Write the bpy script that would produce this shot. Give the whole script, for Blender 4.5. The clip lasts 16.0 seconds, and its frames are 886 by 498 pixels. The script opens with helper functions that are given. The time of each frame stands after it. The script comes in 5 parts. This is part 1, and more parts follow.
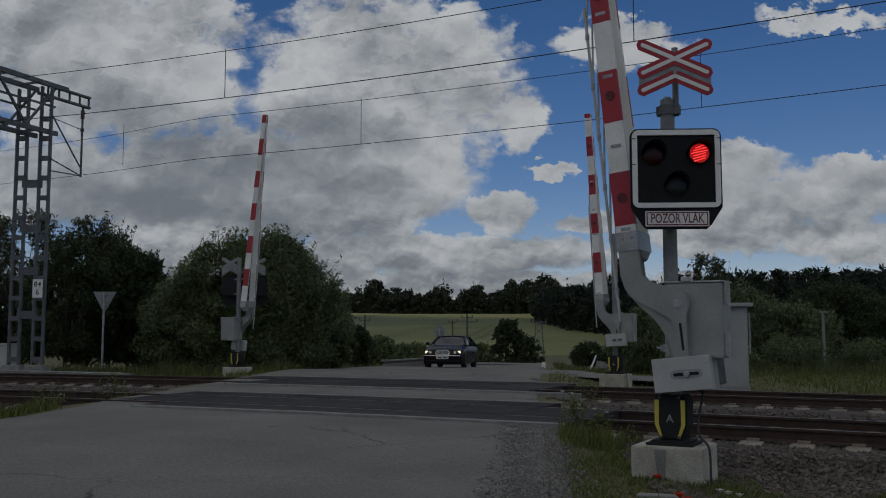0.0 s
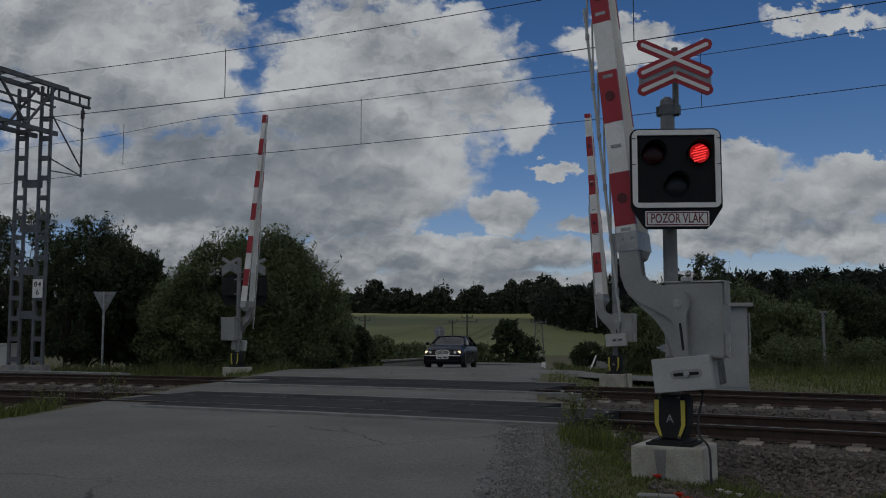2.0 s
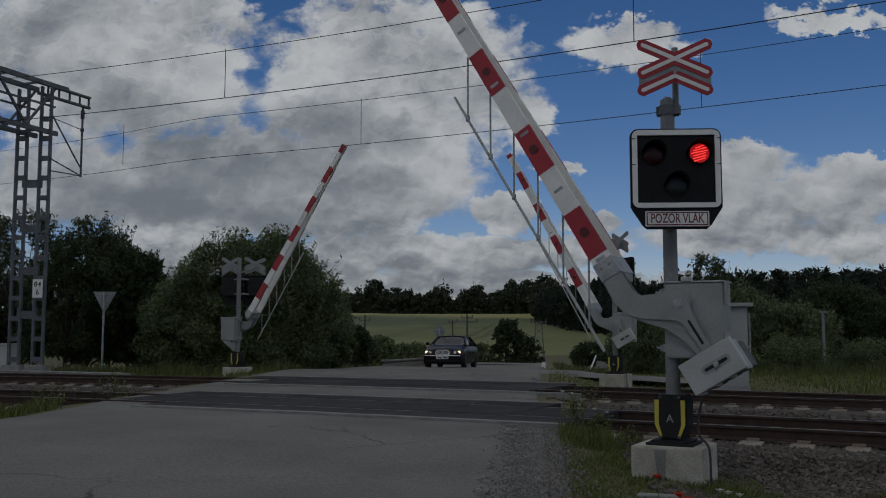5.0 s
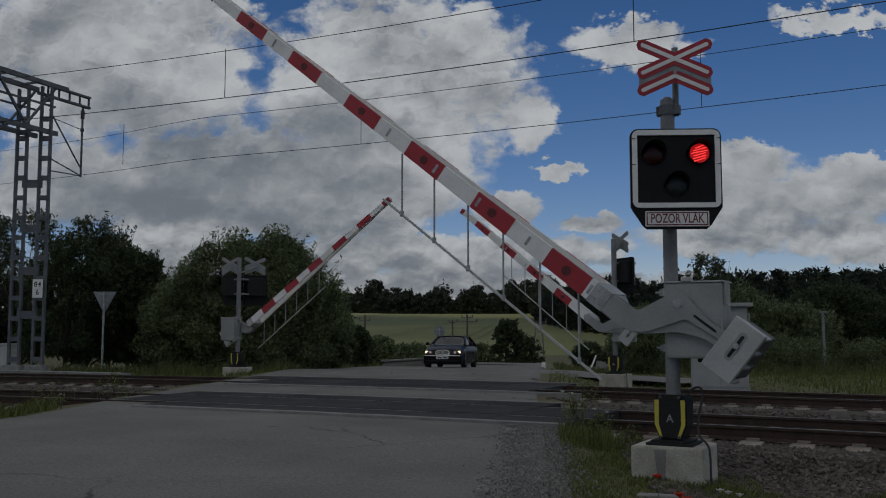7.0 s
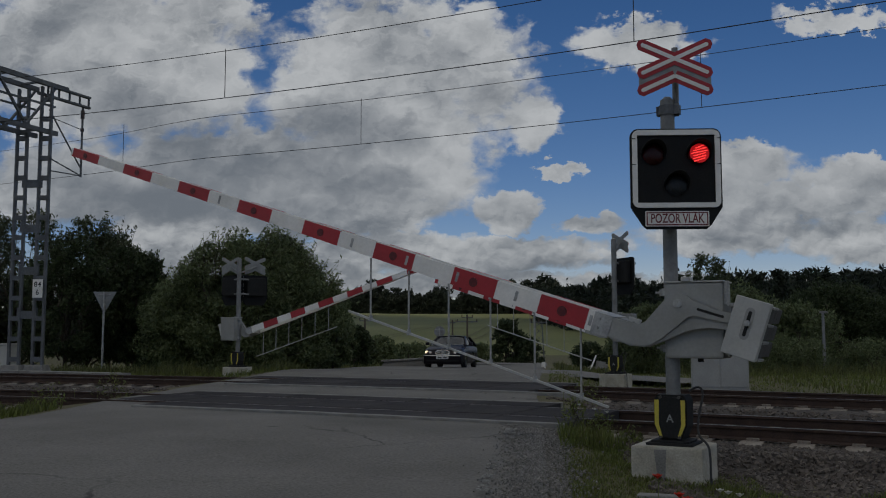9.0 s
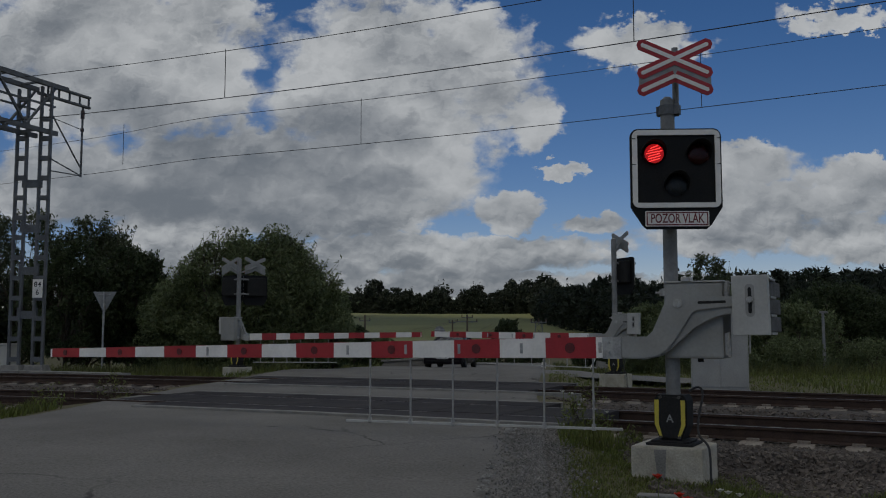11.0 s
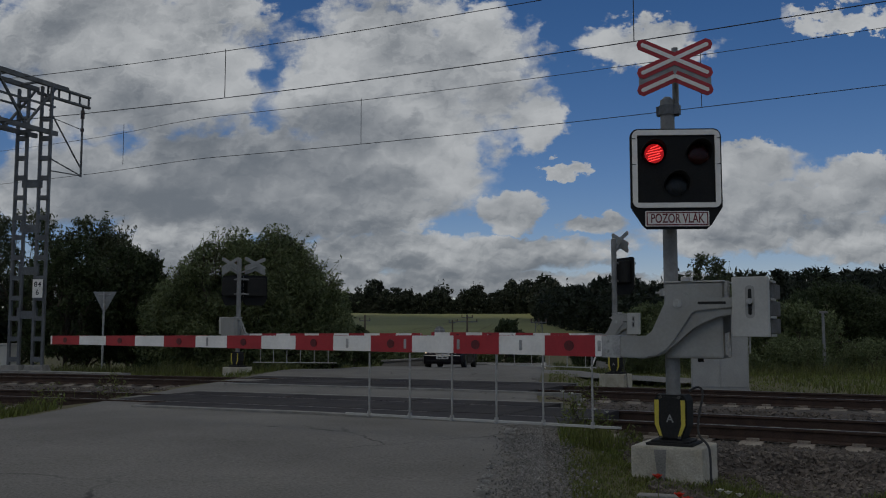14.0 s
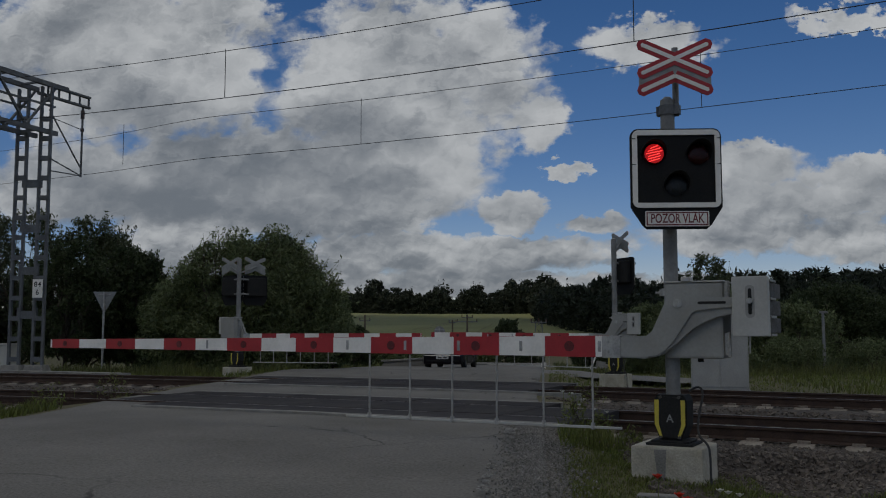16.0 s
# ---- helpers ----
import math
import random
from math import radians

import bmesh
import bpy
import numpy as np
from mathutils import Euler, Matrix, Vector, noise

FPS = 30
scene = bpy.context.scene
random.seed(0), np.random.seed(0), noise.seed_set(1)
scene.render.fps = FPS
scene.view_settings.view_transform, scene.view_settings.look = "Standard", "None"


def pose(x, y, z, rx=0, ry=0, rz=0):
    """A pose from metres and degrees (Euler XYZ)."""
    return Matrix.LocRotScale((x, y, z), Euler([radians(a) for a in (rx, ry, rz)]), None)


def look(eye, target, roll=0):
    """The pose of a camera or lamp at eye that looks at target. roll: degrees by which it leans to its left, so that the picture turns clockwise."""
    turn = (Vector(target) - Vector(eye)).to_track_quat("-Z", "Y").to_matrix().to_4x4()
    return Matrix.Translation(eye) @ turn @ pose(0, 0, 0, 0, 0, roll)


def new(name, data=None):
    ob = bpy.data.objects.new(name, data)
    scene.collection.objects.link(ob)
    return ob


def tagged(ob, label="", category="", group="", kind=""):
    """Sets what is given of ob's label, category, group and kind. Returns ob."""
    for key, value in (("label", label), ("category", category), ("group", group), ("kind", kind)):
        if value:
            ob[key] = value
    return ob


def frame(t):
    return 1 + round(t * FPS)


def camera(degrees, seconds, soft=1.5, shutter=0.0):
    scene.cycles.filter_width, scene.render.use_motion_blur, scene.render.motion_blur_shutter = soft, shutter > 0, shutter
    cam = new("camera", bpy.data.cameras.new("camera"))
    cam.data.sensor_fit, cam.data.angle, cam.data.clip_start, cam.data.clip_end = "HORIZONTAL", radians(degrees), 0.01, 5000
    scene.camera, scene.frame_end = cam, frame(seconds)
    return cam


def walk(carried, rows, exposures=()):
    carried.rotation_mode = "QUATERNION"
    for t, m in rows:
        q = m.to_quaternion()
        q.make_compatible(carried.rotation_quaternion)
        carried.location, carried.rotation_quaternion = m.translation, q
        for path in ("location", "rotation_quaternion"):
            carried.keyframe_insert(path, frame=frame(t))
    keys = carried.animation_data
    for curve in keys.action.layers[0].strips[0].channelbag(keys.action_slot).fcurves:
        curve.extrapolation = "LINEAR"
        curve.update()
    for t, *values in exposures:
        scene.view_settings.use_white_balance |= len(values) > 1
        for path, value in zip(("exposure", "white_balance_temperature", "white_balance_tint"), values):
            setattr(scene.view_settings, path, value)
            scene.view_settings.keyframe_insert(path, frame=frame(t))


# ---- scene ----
cam = camera(50.8, 16.0, soft=1.1)
EYE = pose(0, 0, 1.15, 95.08, 0, 0)
walk(cam, [(0.0, EYE), (16.0, EYE)], exposures=((0.0, 0.0), (16.0, 0.0)))

# ---- daylight: broken cloud, the sun behind it ----
SUN_EL, SUN_AZ = radians(52), radians(200)
world = bpy.data.worlds.new("sky")
scene.world = world
world.use_nodes = True
wn = world.node_tree.nodes
sky = wn.new("ShaderNodeTexSky")
sky.sky_type, sky.sun_disc = "NISHITA", False
sky.sun_elevation, sky.sun_rotation = SUN_EL, SUN_AZ
sky.air_density, sky.dust_density, sky.ozone_density = 0.9, 0.1, 3.0
wn["Background"].inputs[1].default_value = 0.047
deep = wn.new("ShaderNodeHueSaturation")
deep.inputs["Saturation"].default_value = 1.28
world.node_tree.links.new(sky.outputs[0], deep.inputs["Color"])
balance = wn.new("ShaderNodeMix")
balance.data_type, balance.blend_type = "RGBA", "MULTIPLY"
balance.inputs[0].default_value, balance.inputs[7].default_value = 1.0, (1.22, 1.06, 1.17, 1)
world.node_tree.links.new(deep.outputs[0], balance.inputs[6])
world.node_tree.links.new(balance.outputs[2], wn["Background"].inputs[0])
sun = new("sun", bpy.data.lights.new("sun", "SUN"))
sun.data.energy, sun.data.angle, sun.data.color = 1.4, radians(12), (1.0, 0.89, 0.72)
sun.matrix_world = look((0, 0, 0), (-math.sin(SUN_AZ) * math.cos(SUN_EL), -math.cos(SUN_AZ) * math.cos(SUN_EL), -math.sin(SUN_EL)))

# ---- the plan ----
AX = radians(28.3)                      # booms lie nearly along the tracks


def near_track(x):
    return 14.40 - 0.50 * x - 0.0090 * x * x


def far_track(x):
    return 20.72 - 0.49 * x - 0.0075 * x * x


def smooth(a, b, v):
    s = min(1.0, max(0.0, (v - a) / (b - a)))
    return s * s * (3 - 2 * s)


def road_z(y):
    if y < 13:
        return -0.16 * (1 - smooth(4, 13, y))
    return -0.0 if y < 28 else -0.030 * (y - 28) * smooth(27, 33, y) if y < 70 else -1.26 - 0.01 * (y - 70)


def road_left(y):
    if y < 16:
        return -5.9 - 6.0 * smooth(13.5, 7, y)
    return -5.9 + 0.075 * (y - 16)


def road_right(y):
    return 0.73 + 0.095 * (y - 6) if y < 18 else 1.85 + 0.115 * (y - 18)


def rough(x, y, s, k=0.0):
    return noise.noise(Vector((x * s + k, y * s - k, k)))


def ground_z(x, y):
    """Height of the open ground."""
    z = -0.24 + 0.05 * rough(x, y, 0.5) + 0.03 * rough(x, y, 1.7, 3)
    if y > 28:
        z -= 0.034 * (min(y, 110) - 28) * smooth(28, 36, y)
    if y > 110:
        z += 0.0350 * (min(y, 470) - 110) * smooth(110, 190, y)
        z += 1.6 * rough(x, y, 0.008, 5) * smooth(110, 200, y)
    if y > 470:
        z += 0.02 * (min(y, 1400) - 470)
    if x > 40 and y > 120:
        z += 0.055 * min(x - 40, 220) * smooth(120, 330, y)
    if x < -20 and y > 60:
        z += 0.02 * min(-20 - x, 200) * smooth(60, 200, y)
    if not road_left(y) - .4 < x < road_right(y) + .4:
        for line in (near_track, far_track):
            off = abs(y - line(x)) * .89
            if off < 3.2:
                z -= .22 * (1 - smooth(2.0, 3.2, off))
    inside = min(x - road_left(y), road_right(y) - x) if -8 < y < 75 else -9
    if inside > -2.0:
        w = smooth(-2.0, -0.2, inside)
        z = z * (1 - w) + (road_z(y) - 0.055) * w
    return z


# ---- materials ----
def material(name, base=(0.5, 0.5, 0.5), rough_=0.6, metal=0.0, tone=None, scale=8.0, amount=0.5, fine=60.0, fine_amount=0.25,
             bump=0.15, bump_scale=60.0, vary=0.0, island=0.0, spec=0.5, coat=0.0):
    """Two scales of colour change, wear in the roughness and fine relief, in metres."""
    m = bpy.data.materials.new(name)
    m.use_nodes = True
    nt, nd, ln = m.node_tree, m.node_tree.nodes, m.node_tree.links
    bs = nd["Principled BSDF"]
    tc = nd.new("ShaderNodeTexCoord")
    tone = tone or tuple(c * 0.6 for c in base)
    n1, n2 = nd.new("ShaderNodeTexNoise"), nd.new("ShaderNodeTexNoise")
    n1.inputs["Scale"].default_value, n1.inputs["Detail"].default_value = scale, 6
    n2.inputs["Scale"].default_value, n2.inputs["Detail"].default_value = fine, 4
    for n in (n1, n2):
        ln.new(tc.outputs["Object"], n.inputs["Vector"])
    mix = nd.new("ShaderNodeMix")
    mix.data_type = "RGBA"
    mix.inputs[6].default_value, mix.inputs[7].default_value = (*base, 1), (*tone, 1)
    ramp = nd.new("ShaderNodeMapRange")
    ramp.inputs[1].default_value, ramp.inputs[2].default_value = 0.35, 0.68
    ramp.inputs[4].default_value = amount
    ln.new(n1.outputs["Fac"], ramp.inputs[0])
    ln.new(ramp.outputs[0], mix.inputs[0])
    val = nd.new("ShaderNodeMapRange")
    val.inputs[1].default_value, val.inputs[2].default_value = 0.25, 0.75
    val.inputs[3].default_value, val.inputs[4].default_value = 1 - fine_amount, 1 + fine_amount
    ln.new(n2.outputs["Fac"], val.inputs[0])
    hsv = nd.new("ShaderNodeHueSaturation")
    ln.new(mix.outputs[2], hsv.inputs["Color"])
    last = val.outputs[0]
    for on, node, sock in ((vary, "ShaderNodeObjectInfo", "Random"), (island, "ShaderNodeNewGeometry", "Random Per Island")):
        if on:
            src, mr, mul = nd.new(node), nd.new("ShaderNodeMapRange"), nd.new("ShaderNodeMath")
            mr.inputs[3].default_value, mr.inputs[4].default_value = 1 - on, 1 + on
            mul.operation = "MULTIPLY"
            ln.new(src.outputs[sock], mr.inputs[0])
            ln.new(mr.outputs[0], mul.inputs[0])
            ln.new(last, mul.inputs[1])
            last = mul.outputs[0]
    ln.new(last, hsv.inputs["Value"])
    ln.new(hsv.outputs[0], bs.inputs["Base Color"])
    rr = nd.new("ShaderNodeMapRange")
    rr.inputs[3].default_value, rr.inputs[4].default_value = max(0.03, rough_ - 0.12), min(1, rough_ + 0.12)
    ln.new(n1.outputs["Fac"], rr.inputs[0])
    ln.new(rr.outputs[0], bs.inputs["Roughness"])
    bs.inputs["Metallic"].default_value = metal
    bs.inputs["Specular IOR Level"].default_value = spec
    bs.inputs["Coat Weight"].default_value = coat
    if bump:
        nb, bp = nd.new("ShaderNodeTexNoise"), nd.new("ShaderNodeBump")
        nb.inputs["Scale"].default_value, nb.inputs["Detail"].default_value = bump_scale, 5
        ln.new(tc.outputs["Object"], nb.inputs["Vector"])
        bp.inputs["Strength"].default_value, bp.inputs["Distance"].default_value = bump, 0.02
        ln.new(nb.outputs["Fac"], bp.inputs["Height"])
        ln.new(bp.outputs[0], bs.inputs["Normal"])
    return m


def leaf_material(name, base, tone):
    m = material(name, base, 0.55, 0, tone, 1.3, 0.8, 9.0, 0.25, 0, island=0.45, spec=0.25)
    bs = m.node_tree.nodes["Principled BSDF"]
    hsv = [n for n in m.node_tree.nodes if n.type == "HUE_SAT"][0]
    out = [n for n in m.node_tree.nodes if n.type == "OUTPUT_MATERIAL"][0]
    tr, mx = m.node_tree.nodes.new("ShaderNodeBsdfTranslucent"), m.node_tree.nodes.new("ShaderNodeMixShader")
    mx.inputs[0].default_value = 0.32
    m.node_tree.links.new(hsv.outputs[0], tr.inputs[0])
    m.node_tree.links.new(bs.outputs[0], mx.inputs[1])
    m.node_tree.links.new(tr.outputs[0], mx.inputs[2])
    m.node_tree.links.new(mx.outputs[0], out.inputs[0])
    return m


def glow(name, color, strength):
    m = bpy.data.materials.new(name)
    m.use_nodes = True
    bs = m.node_tree.nodes["Principled BSDF"]
    bs.inputs["Base Color"].default_value = (*(c * .12 for c in color), 1)
    bs.inputs["Emission Color"].default_value = (*color, 1)
    bs.inputs["Emission Strength"].default_value = strength
    return m


def add_cracks(m, scale, dark):
    """Thin wandering cracks, broken up by noise."""
    nd, ln = m.node_tree.nodes, m.node_tree.links
    bs = nd["Principled BSDF"]
    src = bs.inputs["Base Color"].links[0].from_socket
    tc, vo, nz, nw = nd.new("ShaderNodeTexCoord"), nd.new("ShaderNodeTexVoronoi"), nd.new("ShaderNodeTexNoise"), nd.new("ShaderNodeTexNoise")
    vo.feature = "DISTANCE_TO_EDGE"
    vo.inputs["Scale"].default_value, nz.inputs["Scale"].default_value, nw.inputs["Scale"].default_value = scale, 0.35, 1.6
    off = nd.new("ShaderNodeMix")
    off.data_type = "RGBA"
    off.inputs[0].default_value = 0.35
    ln.new(tc.outputs["Object"], off.inputs[6])
    ln.new(nw.outputs["Color"], off.inputs[7])
    for n in (nz, nw):
        ln.new(tc.outputs["Object"], n.inputs["Vector"])
    ln.new(off.outputs[2], vo.inputs["Vector"])
    a, b, c, mix = nd.new("ShaderNodeMapRange"), nd.new("ShaderNodeMapRange"), nd.new("ShaderNodeMath"), nd.new("ShaderNodeMix")
    a.inputs[1].default_value, a.inputs[2].default_value, a.inputs[3].default_value, a.inputs[4].default_value = 0.002, 0.008, 1, 0
    b.inputs[1].default_value, b.inputs[2].default_value, b.inputs[4].default_value = 0.50, 0.60, 0.75
    c.operation, mix.data_type = "MULTIPLY", "RGBA"
    ln.new(vo.outputs["Distance"], a.inputs[0])
    ln.new(nz.outputs["Fac"], b.inputs[0])
    ln.new(a.outputs[0], c.inputs[0])
    ln.new(b.outputs[0], c.inputs[1])
    ln.new(c.outputs[0], mix.inputs[0])
    ln.new(src, mix.inputs[6])
    mix.inputs[7].default_value = (*dark, 1)
    ln.new(mix.outputs[2], bs.inputs["Base Color"])
    return m


M = {}
M["asphalt"] = material("asphalt", (0.178, 0.171, 0.158), 0.9, 0, (0.133, 0.128, 0.117), 0.55, 1.0, 38, 0.35, 0.18, 80, spec=0.22)
add_cracks(M["asphalt"], 0.45, (0.035, 0.034, 0.032))
M["asphalt_pale"] = material("old_asphalt", (0.17, 0.165, 0.155), 0.9, 0, (0.12, 0.118, 0.11), 0.9, 0.8, 90, 0.35, 0.5, 120)
M["rubber"] = material("crossing_rubber", (0.040, 0.038, 0.042), 0.95, 0, (0.066, 0.063, 0.062), 1.6, 0.7, 50, 0.3, 0.3, 40, vary=0.18, spec=0.08)
M["kerb"] = material("kerb_concrete", (0.24, 0.235, 0.22), 0.9, 0, (0.13, 0.13, 0.12), 3, 0.8, 70, 0.25, 0.4, 60)
M["concrete"] = material("foundation_concrete", (0.46, 0.44, 0.375), 0.92, 0, (0.26, 0.245, 0.19), 4.0, 0.85, 60, 0.2, 0.5, 45)
M["sleeper"] = material("sleeper_concrete", (0.25, 0.225, 0.19), 0.92, 0, (0.13, 0.10, 0.08), 5, 0.8, 60, 0.25, 0.4, 50, vary=0.2)
M["stone"] = material("ballast_stone", (0.120, 0.102, 0.086), 0.95, 0, (0.068, 0.054, 0.044), 3, 0.8, 30, 0.25, 0.2, 40, island=0.5)
M["ballast"] = material("ballast_bed", (0.080, 0.068, 0.058), 0.95, 0, (0.040, 0.034, 0.030), 14, 0.9, 40, 0.5, 1.0, 26)
M["rail_side"] = material("rusty_rail", (0.060, 0.036, 0.026), 0.85, 0.15, (0.035, 0.022, 0.017), 6, 0.8, 60, 0.3, 0.3, 60)
M["rail_top"] = material("worn_rail_head", (0.14, 0.125, 0.115), 0.48, 0.7, (0.085, 0.072, 0.064), 5, 0.6, 80, 0.2, 0.08, 80)
M["ground"] = material("grassy_soil", (0.082, 0.082, 0.026), 0.95, 0, (0.098, 0.076, 0.040), 0.5, 0.8, 14, 0.45, 0.8, 18)
M["white"] = material("white_paint", (0.80, 0.79, 0.755), 0.5, 0, (0.63, 0.62, 0.58), 3, 0.7, 40, 0.06, 0.06, 40)
M["red"] = material("red_sheeting", (0.36, 0.017, 0.024), 0.42, 0, (0.28, 0.014, 0.019), 5, 0.7, 40, 0.10, 0.05, 40, vary=0.08)
M["reflector"] = material("red_reflector", (0.12, 0.006, 0.009), 0.45, 0, (0.05, 0.004, 0.004), 60, 0.8, 200, 0.3, 0.3, 200)
M["grey_paint"] = material("grey_paint", (0.29, 0.295, 0.282), 0.55, 0.0, (0.215, 0.216, 0.202), 2.5, 0.8, 35, 0.08, 0.07, 30)
M["pale_paint"] = material("pale_grey_paint", (0.42, 0.425, 0.405), 0.55, 0.0, (0.33, 0.333, 0.312), 2.5, 0.8, 35, 0.08, 0.07, 30)
M["grit"] = material("road_grit", (0.205, 0.197, 0.182), 0.95, 0, (0.140, 0.134, 0.124), 3, 0.8, 30, 0.25, 0, island=0.4)
M["cabinet"] = material("cabinet_paint", (0.32, 0.325, 0.31), 0.55, 0.0, (0.26, 0.262, 0.25), 2.5, 0.8, 35, 0.08, 0.07, 30)
M["zinc"] = material("galvanised_steel", (0.40, 0.40, 0.385), 0.48, 0.35, (0.22, 0.225, 0.22), 7, 0.8, 50, 0.2, 0.08, 60)
M["post_paint"] = material("weathered_post_paint", (0.22, 0.228, 0.23), 0.55, 0.1, (0.14, 0.14, 0.135), 4, 0.8, 40, 0.15, 0.08, 50)
M["steel_dark"] = material("weathered_mast_steel", (0.125, 0.135, 0.145), 0.6, 0.25, (0.075, 0.08, 0.085), 3, 0.7, 30, 0.2, 0.1, 30)
M["black"] = material("black_enamel", (0.010, 0.011, 0.012), 0.6, 0, (0.018, 0.018, 0.018), 6, 0.6, 50, 0.2, 0.05, 50, spec=0.15)
M["matt_black"] = material("matt_black", (0.016, 0.017, 0.018), 0.8, 0, (0.028, 0.028, 0.027), 6, 0.6, 50, 0.3, 0.1, 50, spec=0.2)
M["iron"] = material("weight_iron", (0.085, 0.085, 0.08), 0.7, 0.2, (0.05, 0.045, 0.04), 9, 0.8, 50, 0.3, 0.2, 50)
M["yellow"] = material("yellow_paint", (0.55, 0.46, 0.05), 0.55, 0, (0.40, 0.33, 0.05), 8, 0.7, 60, 0.15, 0.05, 50)
M["lens_red"] = material("unlit_red_lens", (0.035, 0.004, 0.005), 0.12, 0, (0.016, 0.003, 0.003), 60, 0.6, 150, 0.3, 0.25, 160, spec=0.3)
M["lens_white"] = material("unlit_clear_lens", (0.020, 0.024, 0.028), 0.12, 0, (0.010, 0.013, 0.016), 60, 0.6, 150, 0.3, 0.25, 160, spec=0.3)
M["sign_back"] = material("sign_back_aluminium", (0.27, 0.28, 0.275), 0.5, 0.4, (0.19, 0.195, 0.19), 6, 0.7, 40, 0.12, 0.05, 40)
M["letter"] = material("sign_lettering", (0.15, 0.014, 0.018), 0.5, 0, (0.11, 0.012, 0.015), 20, 0.5, 60, 0.1, 0)
M["ink"] = material("black_lettering", (0.02, 0.02, 0.02), 0.5, 0, (0.03, 0.03, 0.03), 20, 0.5, 60, 0.1, 0)
M["wire"] = material("weathered_copper_wire", (0.035, 0.036, 0.038), 0.6, 0.4, (0.02, 0.02, 0.02), 4, 0.5, 40, 0.2, 0)
M["bark"] = material("bark", (0.065, 0.052, 0.040), 0.95, 0, (0.032, 0.027, 0.022), 6, 0.8, 40, 0.4, 0.6, 30)
M["wood"] = material("weathered_pole_wood", (0.085, 0.070, 0.055), 0.9, 0, (0.05, 0.043, 0.035), 5, 0.8, 40, 0.3, 0.3, 30)
M["leaf_willow"] = leaf_material("willow_leaves", (0.138, 0.170, 0.080), (0.080, 0.104, 0.047))
M["leaf_dark"] = leaf_material("dark_leaves", (0.05, 0.068, 0.03), (0.03, 0.045, 0.02))
M["leaf_birch"] = leaf_material("birch_leaves", (0.072, 0.088, 0.046), (0.044, 0.058, 0.03))
M["needle"] = leaf_material("spruce_needles", (0.028, 0.037, 0.024), (0.018, 0.026, 0.016))
M["blade"] = leaf_material("grass_blades", (0.126, 0.156, 0.038), (0.098, 0.104, 0.034))
M["straw"] = leaf_material("seeding_grass", (0.122, 0.132, 0.050), (0.078, 0.094, 0.034))
M["poppy"] = leaf_material("poppy_petals", (0.55, 0.03, 0.012), (0.42, 0.02, 0.01))
M["daisy"] = leaf_material("white_petals", (0.55, 0.55, 0.50), (0.45, 0.45, 0.40))
M["field"] = material("green_crop", (0.165, 0.172, 0.056), 0.95, 0, (0.122, 0.135, 0.042), 0.03, 0.9, 1.2, 0.2, 0.3, 2)
M["car_paint"] = material("black_car_paint", (0.012, 0.010, 0.014), 0.30, 0.0, (0.014, 0.012, 0.016), 2, 0.5, 30, 0.1, 0, spec=0.12)
M["chrome"] = material("chrome", (0.62, 0.62, 0.62), 0.16, 1.0, (0.5, 0.5, 0.5), 8, 0.5, 40, 0.1, 0)
M["tyre"] = material("tyre_rubber", (0.018, 0.018, 0.018), 0.85, 0, (0.03, 0.03, 0.03), 8, 0.5, 60, 0.2, 0.1, 80)
M["car_glass"] = material("dark_car_glass", (0.03, 0.034, 0.034), 0.05, 0, (0.02, 0.024, 0.025), 3, 0.5, 10, 0.1, 0, spec=0.9, coat=0.5)
M["plate"] = material("plate_white", (0.62, 0.63, 0.62), 0.5, 0, (0.5, 0.5, 0.5), 6, 0.5, 40, 0.1, 0)
M["marking"] = material("worn_road_paint", (0.36, 0.36, 0.34), 0.85, 0, (0.15, 0.15, 0.145), 9, 1.0, 45, 0.4, 0.4, 100)
M["cable"] = material("black_cable", (0.015, 0.015, 0.016), 0.6, 0, (0.022, 0.022, 0.022), 9, 0.5, 50, 0.2, 0)
M["insulator"] = material("brown_insulator", (0.07, 0.035, 0.025), 0.3, 0, (0.04, 0.022, 0.016), 9, 0.5, 50, 0.2, 0)
M["lamp_red"] = glow("lit_red_lamp", (1.0, 0.006, 0.010), 0.27)
M["lamp_line"] = glow("lit_lamp_streak", (1.0, 0.05, 0.045), 2.2)
M["headlight"] = glow("lit_headlight", (1.0, 0.80, 0.52), 1.1)


# ---- mesh helpers ----
def part(name, bm, mat, parent=None, label="", m=None, soft=False):
    """Link a bmesh as one mesh object under a thing or part."""
    me = bpy.data.meshes.new(name)
    bmesh.ops.recalc_face_normals(bm, faces=bm.faces)
    bm.to_mesh(me)
    bm.free()
    for x in (mat if isinstance(mat, (list, tuple)) else [mat]):
        me.materials.append(M[x])
    if soft:
        me.polygons.foreach_set("use_smooth", [True] * len(me.polygons))
    ob = new(name, me)
    ob.parent = parent
    if m is not None:
        ob.matrix_basis = m
    if label:
        ob["label"] = label
    return ob


def raw(name, verts, faces, mat, parent=None, soft=False, slots=None):
    me = bpy.data.meshes.new(name)
    me.from_pydata([tuple(v) for v in verts], [], [tuple(f) for f in faces])
    for x in (mat if isinstance(mat, (list, tuple)) else [mat]):
        me.materials.append(M[x])
    if soft:
        me.polygons.foreach_set("use_smooth", [True] * len(me.polygons))
    if slots is not None:
        me.polygons.foreach_set("material_index", slots)
    me.update()
    ob = new(name, me)
    ob.parent = parent
    return ob


